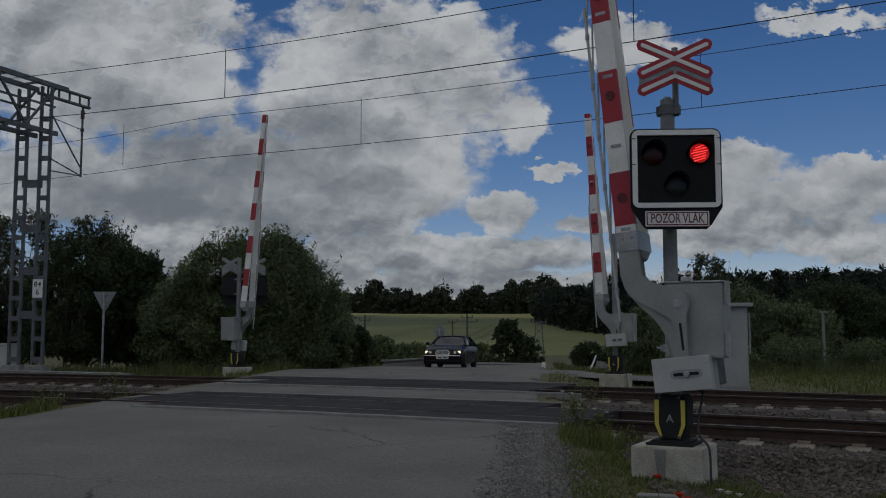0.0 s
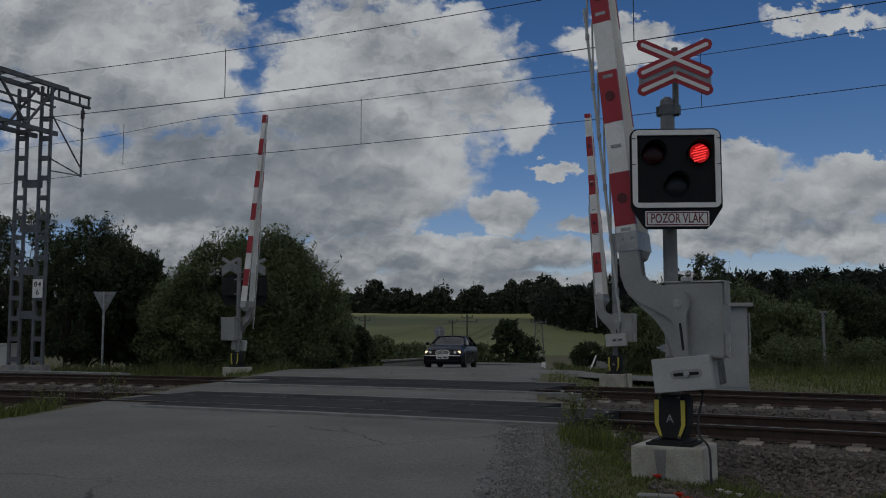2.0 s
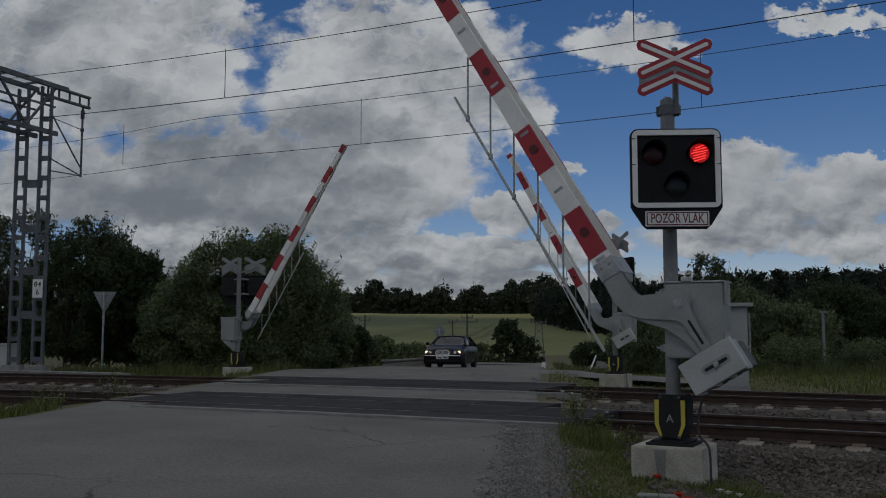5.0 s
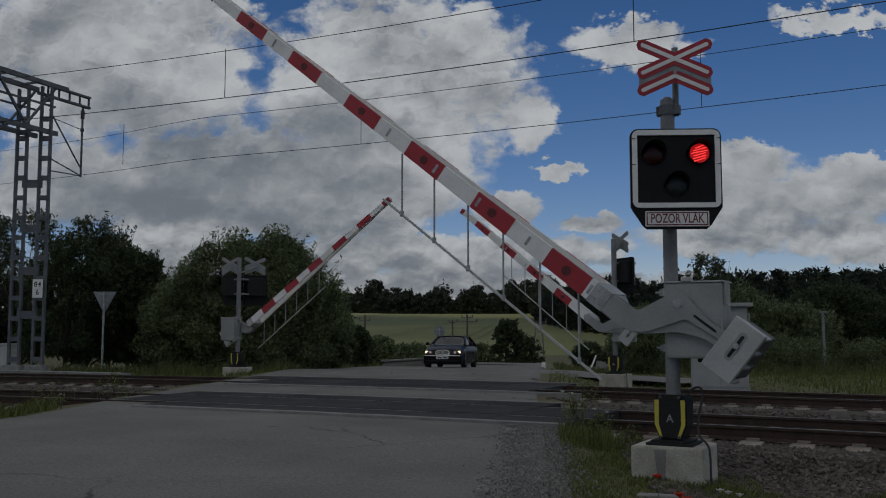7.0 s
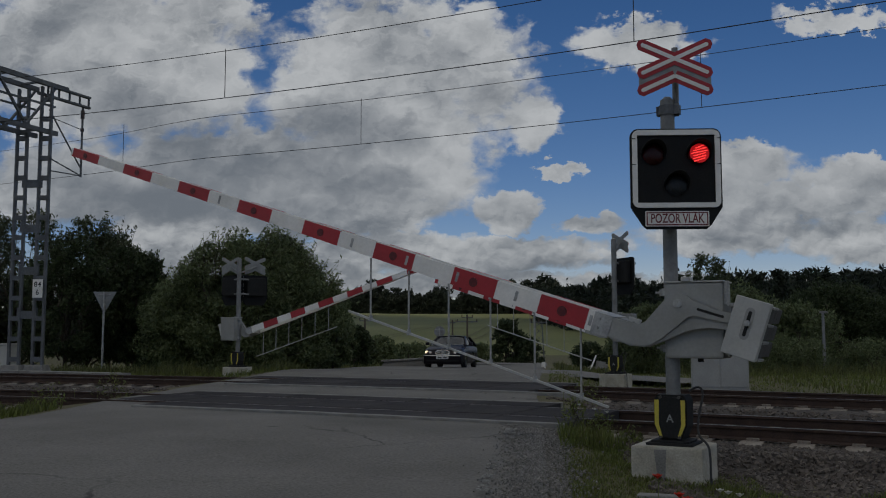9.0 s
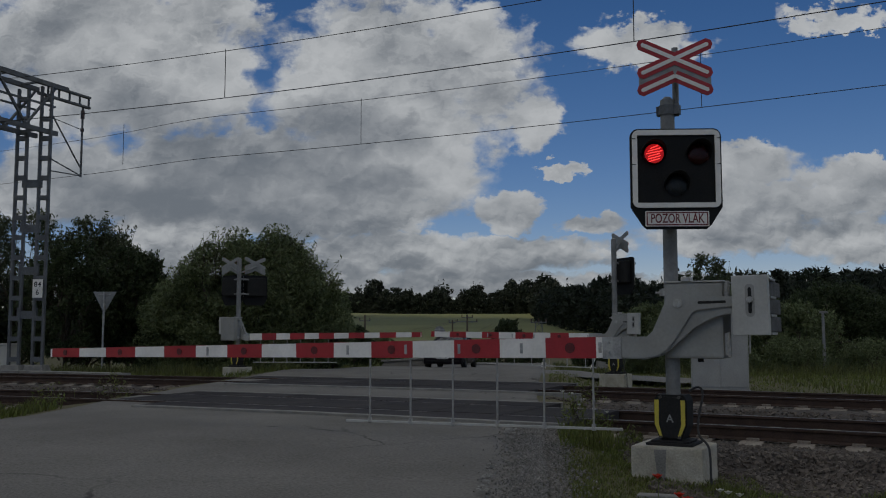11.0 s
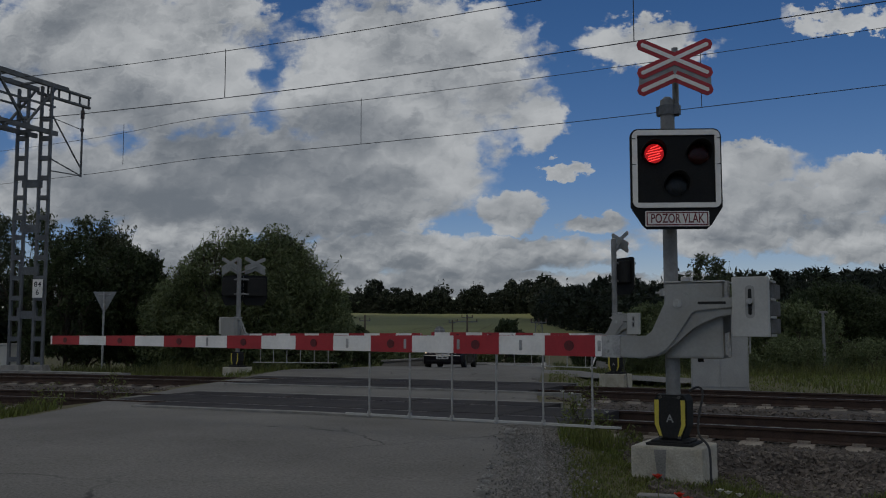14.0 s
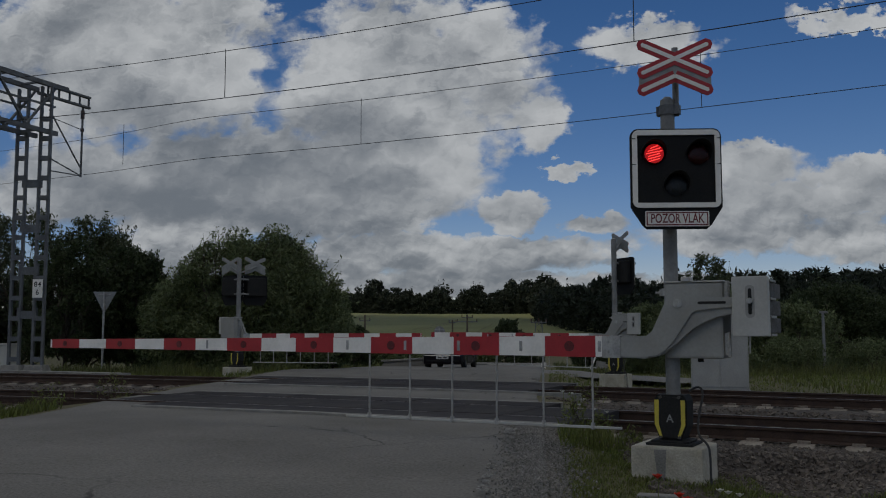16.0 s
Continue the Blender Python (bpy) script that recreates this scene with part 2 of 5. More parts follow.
def thing(name, m, label, category, group=""):
    ob = new(name)
    ob.matrix_basis = m
    ob.empty_display_size = 0.2
    return tagged(ob, label, category, group)


def hexa(bm, pts, bevel=0.0):
    """A block from its eight corners: four below, four above."""
    v = [bm.verts.new(p) for p in pts]
    fs = [bm.faces.new([v[i] for i in f]) for f in ((3, 2, 1, 0), (4, 5, 6, 7), (0, 1, 5, 4), (1, 2, 6, 5), (2, 3, 7, 6), (3, 0, 4, 7))]
    if bevel:
        bmesh.ops.bevel(bm, geom=list({e for f in fs for e in f.edges}), offset=bevel, segments=2, affect="EDGES", profile=0.6)
    return bm


def box(bm, x0, x1, y0, y1, z0, z1, bevel=0.0):
    return hexa(bm, [(x0, y0, z0), (x1, y0, z0), (x1, y1, z0), (x0, y1, z0), (x0, y0, z1), (x1, y0, z1), (x1, y1, z1), (x0, y1, z1)], bevel)


def rod(bm, a, b, r, r2=None, seg=10):
    """A round bar from a to b."""
    a, b = Vector(a), Vector(b)
    q = (b - a).to_track_quat("Z", "Y").to_matrix().to_4x4()
    bmesh.ops.create_cone(bm, cap_ends=True, segments=seg, radius1=r, radius2=r if r2 is None else r2, depth=(b - a).length,
                          matrix=Matrix.Translation((a + b) / 2) @ q)
    return bm


def bar(bm, a, b, w, h):
    """A flat bar from a to b, w wide and h deep."""
    a, b = Vector(a), Vector(b)
    q = (b - a).to_track_quat("Z", "Y").to_matrix().to_4x4()
    bmesh.ops.create_cube(bm, size=1, matrix=Matrix.Translation((a + b) / 2) @ q @ Matrix.Diagonal((w, h, (b - a).length, 1)))
    return bm


def plate(bm, outline, y0, y1, bevel=0.0):
    """A plate with an outline in x and z, from y0 to y1."""
    lo, hi = [bm.verts.new((x, y0, z)) for x, z in outline], [bm.verts.new((x, y1, z)) for x, z in outline]
    n = len(outline)
    bm.faces.new(lo), bm.faces.new(hi)
    es = []
    for i in range(n):
        bm.faces.new((lo[i], lo[(i + 1) % n], hi[(i + 1) % n], hi[i]))
    if bevel:
        es = [e for e in bm.edges if e.verts[0].co.y == e.verts[1].co.y]
        bmesh.ops.bevel(bm, geom=es, offset=bevel, segments=2, affect="EDGES")
    return bm


def rounded(x0, x1, z0, z1, r, n=5):
    pts = []
    for cx, cz, a0 in ((x1 - r, z1 - r, 0), (x0 + r, z1 - r, 90), (x0 + r, z0 + r, 180), (x1 - r, z0 + r, 270)):
        pts += [(cx + r * math.cos(radians(a0 + 90 * i / n)), cz + r * math.sin(radians(a0 + 90 * i / n))) for i in range(n + 1)]
    return pts


def text(name, words, size, mat, parent, m, label=""):
    """Raised lettering with the built-in font, upright in its x and z."""
    cu = bpy.data.curves.new(name, "FONT")
    cu.body, cu.size, cu.extrude, cu.offset, cu.align_x, cu.align_y = words, size, 0.001, size * 0.012, "CENTER", "CENTER"
    tmp = bpy.data.objects.new("tmp", cu)
    scene.collection.objects.link(tmp)
    bpy.context.view_layer.update()
    me = bpy.data.meshes.new_from_object(tmp.evaluated_get(bpy.context.evaluated_depsgraph_get()))
    bpy.data.objects.remove(tmp)
    me.materials.clear()
    me.materials.append(M[mat])
    ob = new(name, me)
    ob.parent, ob.matrix_basis = parent, m
    if label:
        ob["label"] = label
    return ob


# ---- sky: a sheet of broken cloud that drifts slowly over the place ----
SHEET = 160.0


def cloud_material():
    m = bpy.data.materials.new("broken_cloud")
    m.use_nodes = True
    m.cycles.emission_sampling = "NONE"
    nd, ln = m.node_tree.nodes, m.node_tree.links
    nd.remove(nd["Principled BSDF"])

    def math_(op, a, b=None, c=None):
        n = nd.new("ShaderNodeMath")
        n.operation = op
        for i, v in enumerate((a, b, c)):
            if v is None:
                continue
            if isinstance(v, (int, float)):
                n.inputs[i].default_value = v
            else:
                ln.new(v, n.inputs[i])
        return n.outputs[0]

    def ramp(v, a, b, lo=0.0, hi=1.0):
        n = nd.new("ShaderNodeMapRange")
        n.interpolation_type = "SMOOTHSTEP"
        for i, k in enumerate((a, b, lo, hi)):
            n.inputs[i + 1].default_value = k
        ln.new(v, n.inputs[0])
        return n.outputs[0]

    def fbm(vec, scale, detail, rough_=0.55, shift=(0, 0, 0), distort=0.0):
        mp = nd.new("ShaderNodeVectorMath")
        mp.inputs[1].default_value = shift
        ln.new(vec, mp.inputs[0])
        n = nd.new("ShaderNodeTexNoise")
        n.inputs["Scale"].default_value, n.inputs["Detail"].default_value = scale, detail
        n.inputs["Roughness"].default_value, n.inputs["Distortion"].default_value = rough_, distort
        ln.new(mp.outputs[0], n.inputs["Vector"])
        return n.outputs["Fac"]

    tc, sp = nd.new("ShaderNodeTexCoord"), nd.new("ShaderNodeSeparateXYZ")
    ln.new(tc.outputs["Object"], sp.inputs[0])
    far = math_("MAXIMUM", math_("ABSOLUTE", sp.outputs[1]), 60.0)
    u = math_("DIVIDE", sp.outputs[0], far)
    v = math_("DIVIDE", SHEET, far)
    co = nd.new("ShaderNodeCombineXYZ")
    ln.new(u, co.inputs[0]), ln.new(v, co.inputs[1])
    # smaller and flatter clouds towards the horizon
    low = ramp(v, 0.20, 0.085)

    def puffs(vec, detail):
        n = nd.new("ShaderNodeTexVoronoi")
        n.feature, n.normalize = "SMOOTH_F1", True
        n.inputs["Scale"].default_value, n.inputs["Detail"].default_value = 1.0, detail
        n.inputs["Roughness"].default_value, n.inputs["Lacunarity"].default_value, n.inputs["Smoothness"].default_value = 0.50, 2.3, 0.65
        ln.new(vec, n.inputs["Vector"])
        return math_("SUBTRACT", 0.62, n.outputs["Distance"])

    def two(detail, rough_, k, shift=(0.0, 0.0), puffy=None):
        """Noise, or rounded puffs, at the size of the clouds overhead and of those low down."""
        outs = []
        for sx, sy in ((7.5 * k, 10.0 * k), (13.0 * k, 21.0 * k)):
            c = nd.new("ShaderNodeCombineXYZ")
            ln.new(math_("MULTIPLY", uw if puffy is not None else u, sx), c.inputs[0])
            ln.new(math_("MULTIPLY", vw if puffy is not None else v, sy), c.inputs[1])
            mp = nd.new("ShaderNodeVectorMath")
            mp.inputs[1].default_value = (shift[0], shift[1], 0.7 * k)
            ln.new(c.outputs[0], mp.inputs[0])
            outs.append(puffs(mp.outputs[0], puffy) if puffy is not None else fbm(c.outputs[0], 1.0, detail, rough_, (shift[0], shift[1], 0.7 * k)))
        mx = nd.new("ShaderNodeMix")
        ln.new(low, mx.inputs[0])
        ln.new(outs[0], mx.inputs[2])
        ln.new(outs[1], mx.inputs[3])
        return mx.outputs[0]

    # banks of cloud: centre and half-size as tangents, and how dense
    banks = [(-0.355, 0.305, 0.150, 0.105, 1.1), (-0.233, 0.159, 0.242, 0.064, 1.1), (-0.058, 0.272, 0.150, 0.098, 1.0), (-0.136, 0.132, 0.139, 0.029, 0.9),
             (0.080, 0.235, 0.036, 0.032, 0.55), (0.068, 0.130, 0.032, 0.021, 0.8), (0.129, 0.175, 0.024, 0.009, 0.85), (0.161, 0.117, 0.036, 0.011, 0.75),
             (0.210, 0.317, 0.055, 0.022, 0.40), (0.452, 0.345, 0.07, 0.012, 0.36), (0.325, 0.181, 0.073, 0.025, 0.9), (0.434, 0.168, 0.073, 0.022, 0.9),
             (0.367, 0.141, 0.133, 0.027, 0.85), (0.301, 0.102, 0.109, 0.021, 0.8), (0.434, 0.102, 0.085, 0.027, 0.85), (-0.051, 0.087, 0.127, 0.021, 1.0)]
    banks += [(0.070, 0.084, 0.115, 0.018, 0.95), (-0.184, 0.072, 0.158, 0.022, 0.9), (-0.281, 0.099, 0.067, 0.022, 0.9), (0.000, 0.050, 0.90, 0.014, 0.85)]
    uvw = nd.new("ShaderNodeCombineXYZ")
    ln.new(u, uvw.inputs[0])
    ln.new(math_("MULTIPLY", v, 1.3), uvw.inputs[1])
    wob_u, wob_v = fbm(uvw.outputs[0], 30, 6, 0.6), fbm(uvw.outputs[0], 34, 6, 0.6, (5, 2, 0))
    reach = math_("ADD", math_("MULTIPLY", v, 0.22), 0.012)
    uw = math_("ADD", u, math_("MULTIPLY", math_("SUBTRACT", wob_u, 0.5), math_("MULTIPLY", reach, 1.1)))
    vw = math_("ADD", v, math_("MULTIPLY", math_("SUBTRACT", wob_v, 0.5), reach))
    den = None
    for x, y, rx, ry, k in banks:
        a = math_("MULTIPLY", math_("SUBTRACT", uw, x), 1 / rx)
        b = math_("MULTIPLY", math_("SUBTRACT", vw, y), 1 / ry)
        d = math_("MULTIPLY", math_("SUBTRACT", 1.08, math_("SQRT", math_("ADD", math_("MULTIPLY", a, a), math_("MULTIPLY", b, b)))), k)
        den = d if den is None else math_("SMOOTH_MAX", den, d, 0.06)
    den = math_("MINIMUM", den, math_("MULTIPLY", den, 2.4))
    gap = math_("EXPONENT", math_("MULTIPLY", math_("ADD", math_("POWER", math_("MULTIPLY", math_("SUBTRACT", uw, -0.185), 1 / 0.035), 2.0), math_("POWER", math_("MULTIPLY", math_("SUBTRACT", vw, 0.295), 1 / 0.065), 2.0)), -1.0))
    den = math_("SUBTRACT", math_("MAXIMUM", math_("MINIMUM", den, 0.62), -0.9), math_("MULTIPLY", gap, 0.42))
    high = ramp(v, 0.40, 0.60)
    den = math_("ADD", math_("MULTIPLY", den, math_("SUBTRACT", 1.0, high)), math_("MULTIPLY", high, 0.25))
    n_big, n_mid = two(7, 0.50, 1.0), two(6, 0.52, 2.6)
    p_big, p_mid = two(0, 0, 1.3, puffy=3.0), two(0, 0, 3.4, puffy=2.0)
    body = math_("ADD", math_("MULTIPLY", math_("SUBTRACT", n_big, 0.5), 1.9), math_("MULTIPLY", math_("SUBTRACT", n_mid, 0.5), 1.0))
    puff = math_("ADD", math_("MULTIPLY", p_big, 0.65), math_("MULTIPLY", p_mid, 0.50))
    total = math_("SUBTRACT", math_("ADD", math_("ADD", den, body), puff), 0.30)
    cover = ramp(total, -0.14, 0.30)
    # lit tops and grey bases: cloud light and shade put into the emission colour
    lift = two(3, 0.45, 1.0, (-0.05, 0.30))
    soft_big = two(3, 0.45, 1.0)
    up_big, up_mid = two(0, 0, 1.3, (-0.08, 0.22), 3.0), two(0, 0, 3.4, (-0.08, 0.22), 2.0)
    lit = math_("ADD", math_("MULTIPLY", math_("SUBTRACT", soft_big, lift), 3.0),
                math_("ADD", math_("MULTIPLY", math_("SUBTRACT", p_big, up_big), 1.5), math_("MULTIPLY", math_("SUBTRACT", p_mid, up_mid), 1.15)))
    thick = ramp(total, 0.05, 1.0)
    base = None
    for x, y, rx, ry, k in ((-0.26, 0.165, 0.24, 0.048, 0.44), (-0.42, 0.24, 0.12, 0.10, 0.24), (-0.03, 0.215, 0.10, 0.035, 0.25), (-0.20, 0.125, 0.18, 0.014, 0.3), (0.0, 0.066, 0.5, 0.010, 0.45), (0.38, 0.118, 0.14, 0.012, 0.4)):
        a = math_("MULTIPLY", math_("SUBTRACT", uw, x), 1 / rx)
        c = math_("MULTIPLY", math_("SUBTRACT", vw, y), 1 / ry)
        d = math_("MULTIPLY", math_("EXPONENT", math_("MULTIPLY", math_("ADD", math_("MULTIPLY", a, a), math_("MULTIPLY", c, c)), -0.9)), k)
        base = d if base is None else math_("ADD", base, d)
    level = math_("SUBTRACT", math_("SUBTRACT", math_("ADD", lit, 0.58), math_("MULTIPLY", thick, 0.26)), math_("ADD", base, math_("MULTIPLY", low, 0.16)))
    bright = ramp(level, -0.45, 1.05)
    col = nd.new("ShaderNodeMix")
    col.data_type = "RGBA"
    col.inputs[6].default_value, col.inputs[7].default_value = (0.140, 0.158, 0.180, 1), (0.455, 0.47, 0.482, 1)
    ln.new(bright, col.inputs[0])
    em, tr, mx = nd.new("ShaderNodeEmission"), nd.new("ShaderNodeBsdfTransparent"), nd.new("ShaderNodeMixShader")
    ln.new(col.outputs[2], em.inputs[0])
    em.inputs[1].default_value = 1.0
    ln.new(math_("MULTIPLY", cover, 0.97), mx.inputs[0])
    ln.new(tr.outputs[0], mx.inputs[1])
    ln.new(em.outputs[0], mx.inputs[2])
    ln.new(mx.outputs[0], nd["Material Output"].inputs[0])
    return m


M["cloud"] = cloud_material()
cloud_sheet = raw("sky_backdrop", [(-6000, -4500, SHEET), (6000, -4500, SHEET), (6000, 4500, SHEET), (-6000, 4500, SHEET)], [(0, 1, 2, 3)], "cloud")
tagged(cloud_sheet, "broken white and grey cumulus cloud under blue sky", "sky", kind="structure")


# ---- ground, road and tracks ----
def spread(stops):
    out = []
    for a, b, n in stops:
        out += [a + (b - a) * i / n for i in range(n)]
    return out + [stops[-1][1]]


def sheet(name, xs, ys, height, mat, keep=None, slot=None):
    verts = [(x, y, height(x, y)) for y in ys for x in xs]
    n = len(xs)
    faces, slots = [], []
    for j in range(len(ys) - 1):
        for i in range(n - 1):
            cx, cy = (xs[i] + xs[i + 1]) / 2, (ys[j] + ys[j + 1]) / 2
            if keep and not keep(cx, cy):
                continue
            faces.append((j * n + i, j * n + i + 1, (j + 1) * n + i + 1, (j + 1) * n + i))
            slots.append(slot(cx, cy) if slot else 0)
    return raw(name, verts, faces, mat, soft=True, slots=slots)


gx = spread(((-4500, -800, 6), (-800, -150, 12), (-150, -30, 24), (-30, 30, 120), (30, 150, 24), (150, 800, 12), (800, 4500, 6)))
gy = spread(((-3000, -100, 6), (-100, -5, 10), (-5, 45, 110), (45, 130, 40), (130, 500, 60), (500, 1500, 10), (1500, 4700, 4)))


def crop(x, y):
    return 1 if 150 < y < 475 and -140 < x < 55 + 0.02 * (y - 150) else 0


ground = sheet("ground", gx, gy, ground_z, ["ground", "field"], slot=crop)
tagged(ground, "grassy verge, meadow and a green crop field beyond", "ground", kind="structure")

ry = spread(((-40, 3, 8), (3, 30, 150), (30, 75, 30)))
rv, rf = [], []
cols = [0, .012, .05, .12, .2, .3, .4, .5, .6, .7, .8, .88, .95, .988, 1.0]
nc = len(cols)
for y in ry:
    l, r = road_left(y), road_right(y)
    for i, s in enumerate(cols):
        x = l + (r - l) * s
        rim = i in (0, nc - 1)
        edge = 0.05 * rough(x, y, 1.3, 7) if s < .03 or s > .97 else 0
        rv.append((x + edge, y, road_z(y) - 0.025 * smooth(9, 13, y) * (1 - smooth(24, 28, y)) + 0.006 * rough(x, y, 0.6, 2) - (0.14 if rim else 0)))
for j in range(len(ry) - 1):
    for i in range(nc - 1):
        k = j * nc + i
        rf.append((k, k + 1, k + nc + 1, k + nc))
road = raw("road", rv, rf, "asphalt", soft=True)
tagged(road, "worn grey asphalt road with patches and cracks", "road", kind="structure")


def ribbon(name, centre, half, z, mat, label, steps):
    """A strip of ground along a curve of (x, y)."""
    vs, fs = [], []
    for i in range(steps + 1):
        t = i / steps
        p, q = Vector(centre(t)), Vector(centre(min(1, t + 0.01)) if t < 1 else centre(1))
        d = (Vector(centre(1)) - Vector(centre(0.99))) if t >= 1 else q - p
        n = Vector((-d.y, d.x)).normalized()
        for s in (-1, -0.33, 0.33, 1):
            w = half * s * (1 + 0.05 * rough(p.x, p.y, 1.3, s))
            vs.append((p.x + n.x * w, p.y + n.y * w, z(p.x, p.y) - (0.03 if abs(s) == 1 else 0)))
    for i in range(steps):
        for k in range(3):
            a = i * 4 + k
            fs.append((a, a + 1, a + 5, a + 4))
    ob = raw(name, vs, fs, mat, soft=True)
    return tagged(ob, label, "path", kind="structure")


def bezier(*pts):
    def at(t):
        p = [Vector(x) for x in pts]
        while len(p) > 1:
            p = [a.lerp(b, t) for a, b in zip(p, p[1:])]
        return p[0]
    return at


side_path = ribbon("side_path", bezier((1.9, 29.5), (4.0, 28.4), (5.3, 25.6), (6.7, 23.6)), 1.0,
                   lambda x, y: max(ground_z(x, y) + 0.05, -0.07), "asphalt_pale", "pale gravelled side path beside the tracks", 40)
far_road = ribbon("road_far", bezier((2.0, 66.0), (4, 80), (20, 100), (70, 122)), 3.2, lambda x, y: ground_z(x, y) + 0.12, "asphalt",
                  "distant bend of the asphalt road", 30)


for x0, y0, x1, y1 in ((-16, 190, 2, 330), (-13.5, 190, 4.5, 330), (2, 185, 16, 300), (5, 185, 19, 300), (-52, 240, -30, 420), (-49, 240, -27, 420)):
    ribbon("field_track", bezier((x0, y0), ((x0 + x1) / 2 + 3, (y0 + y1) / 2), (x1, y1)), .15, lambda x, y: ground_z(x, y) + .30, "ground", "dark tractor track through the green crop", 30)


def along(track, x):
    """Point, direction and normal of a track at x."""
    d = Vector((1.0, (track(x + 0.05) - track(x - 0.05)) / 0.1)).normalized()
    return Vector((x, track(x))), d, Vector((-d.y, d.x))


def on_road(x, y, margin=0.0):
    return road_left(y) - margin < x < road_right(y) + margin


sleeper_mesh = None


def sleeper_data():
    bm = bmesh.new()
    prof = [(-1.21, -0.20), (1.21, -0.20), (1.21, -0.055), (0.95, -0.0), (0.50, 0.0), (0.30, -0.05), (-0.30, -0.05), (-0.50, 0.0), (-0.95, 0.0), (-1.21, -0.055)]
    plate(bm, prof, -0.135, 0.135)
    for s in (-1, 1):
        for o in (-0.11, 0.11):
            box(bm, s * 0.7525 + o - 0.03, s * 0.7525 + o + 0.03, -0.07, 0.07, 0.0, 0.035)
    me = bpy.data.meshes.new("sleeper")
    bmesh.ops.recalc_face_normals(bm, faces=bm.faces)
    bm.to_mesh(me)
    bm.free()
    me.materials.append(M["sleeper"])
    return me


def track(name, line, tilt, label):
    """Ballast bed, two rails and their sleepers, with the rail heads at the road's level."""
    top = thing(name, Matrix.Identity(4), label, "railway track", "railway tracks")
    top["kind"] = "structure"
    prof = [(-0.036, 0), (0.036, 0), (0.036, -0.03), (0.012, -0.045), (0.010, -0.13), (0.07, -0.15), (0.07, -0.16),
            (-0.07, -0.16), (-0.07, -0.15), (-0.010, -0.13), (-0.012, -0.045), (-0.036, -0.03)]
    for side in (-1, 1):
        vs, fs, slots = [], [], []
        xs = [-90 + 1.5 * i for i in range(101)]
        for x in xs:
            p, d, n = along(line, x)
            c = p + n * (0.7525 * side)
            for a, b in prof:
                vs.append((c.x + n.x * a, c.y + n.y * a, b + 0.002 + (tilt if side > 0 else 0)))
        k = len(prof)
        for i in range(len(xs) - 1):
            for j in range(k):
                fs.append((i * k + j, i * k + (j + 1) % k, (i + 1) * k + (j + 1) % k, (i + 1) * k + j))
                slots.append(1 if j == 0 else 0)
        raw("rail", vs, fs, ["rail_side", "rail_top"], top, slots=slots)
    x, s = -26.0, 0
    while x < 22:
        p, d, n = along(line, x)
        if not on_road(p.x, p.y, -0.8):
            ob = new("sleeper", sleeper_mesh)
            ob.parent = top
            wob = random.uniform(-0.012, 0.012)
            ob.matrix_basis = Matrix.Translation((p.x, p.y, -0.162)) @ Matrix.Rotation(math.atan2(n.y, n.x) + wob, 4, "Z")
        x += 0.60 * d.x
        s += 1
    vs, fs = [], []
    prof = [(-2.6, -0.52), (-1.75, -0.21), (-1.3, -0.185), (-0.6, -0.19), (0, -0.20), (0.6, -0.19), (1.3, -0.185), (1.75, -0.21), (2.6, -0.52)]
    xs = [-90 + 0.6 * i for i in range(240)]
    for x in xs:
        p, d, n = along(line, x)
        for a, b in prof:
            q = p + n * a
            low = -0.12 if on_road(q.x, q.y, -0.3) else 0
            vs.append((q.x, q.y, b + low + 0.03 * rough(q.x, q.y, 3.1)))
    k = len(prof)
    for i in range(len(xs) - 1):
        for j in range(k - 1):
            fs.append((i * k + j, (i + 1) * k + j, (i + 1) * k + j + 1, i * k + j + 1))
    bed = raw("ballast_bed", vs, fs, "ballast", top, soft=True)
    bed["kind"] = "stuff"
    return top


sleeper_mesh = sleeper_data()
track_1 = track("track_1", near_track, 0.0, "railway track on concrete sleepers in brown ballast")
track_2 = track("track_2", far_track, 0.0, "railway track on concrete sleepers in brown ballast")


def crossing(line, group):
    """Rubber panels between and beside the rails, with concrete edging."""
    deck = thing("crossing_deck", Matrix.Identity(4), "dark rubber level crossing deck between the rails", "crossing deck", group)
    deck["kind"] = "structure"
    for a0, a1, edge in ((-0.70, 0.70, 0), (0.80, 1.55, 0), (-1.55, -0.80, 0), (-1.70, -1.57, 1), (1.57, 1.70, 1)):
        x = -7.6
        while x < 3.6:
            p, d, n = along(line, x)
            ln = 1.2
            y = p.y
            if on_road(p.x + n.x * (a0 + a1) / 2, y + n.y * (a0 + a1) / 2, -0.25 if not edge else 0.0):
                bm = bmesh.new()
                box(bm, 0.006, ln - 0.006, a0, a1, -0.16, 0.012 if edge else 0.008, 0.010)
                part("kerb" if edge else "panel", bm, "kerb" if edge else "rubber", deck,
                     m=Matrix.Translation((p.x, p.y, random.uniform(-0.004, 0.003))) @ Matrix.Rotation(math.atan2(d.y, d.x), 4, "Z"))
            x += ln * d.x
    return deck


crossing(near_track, "crossing decks")
crossing(far_track, "crossing decks")


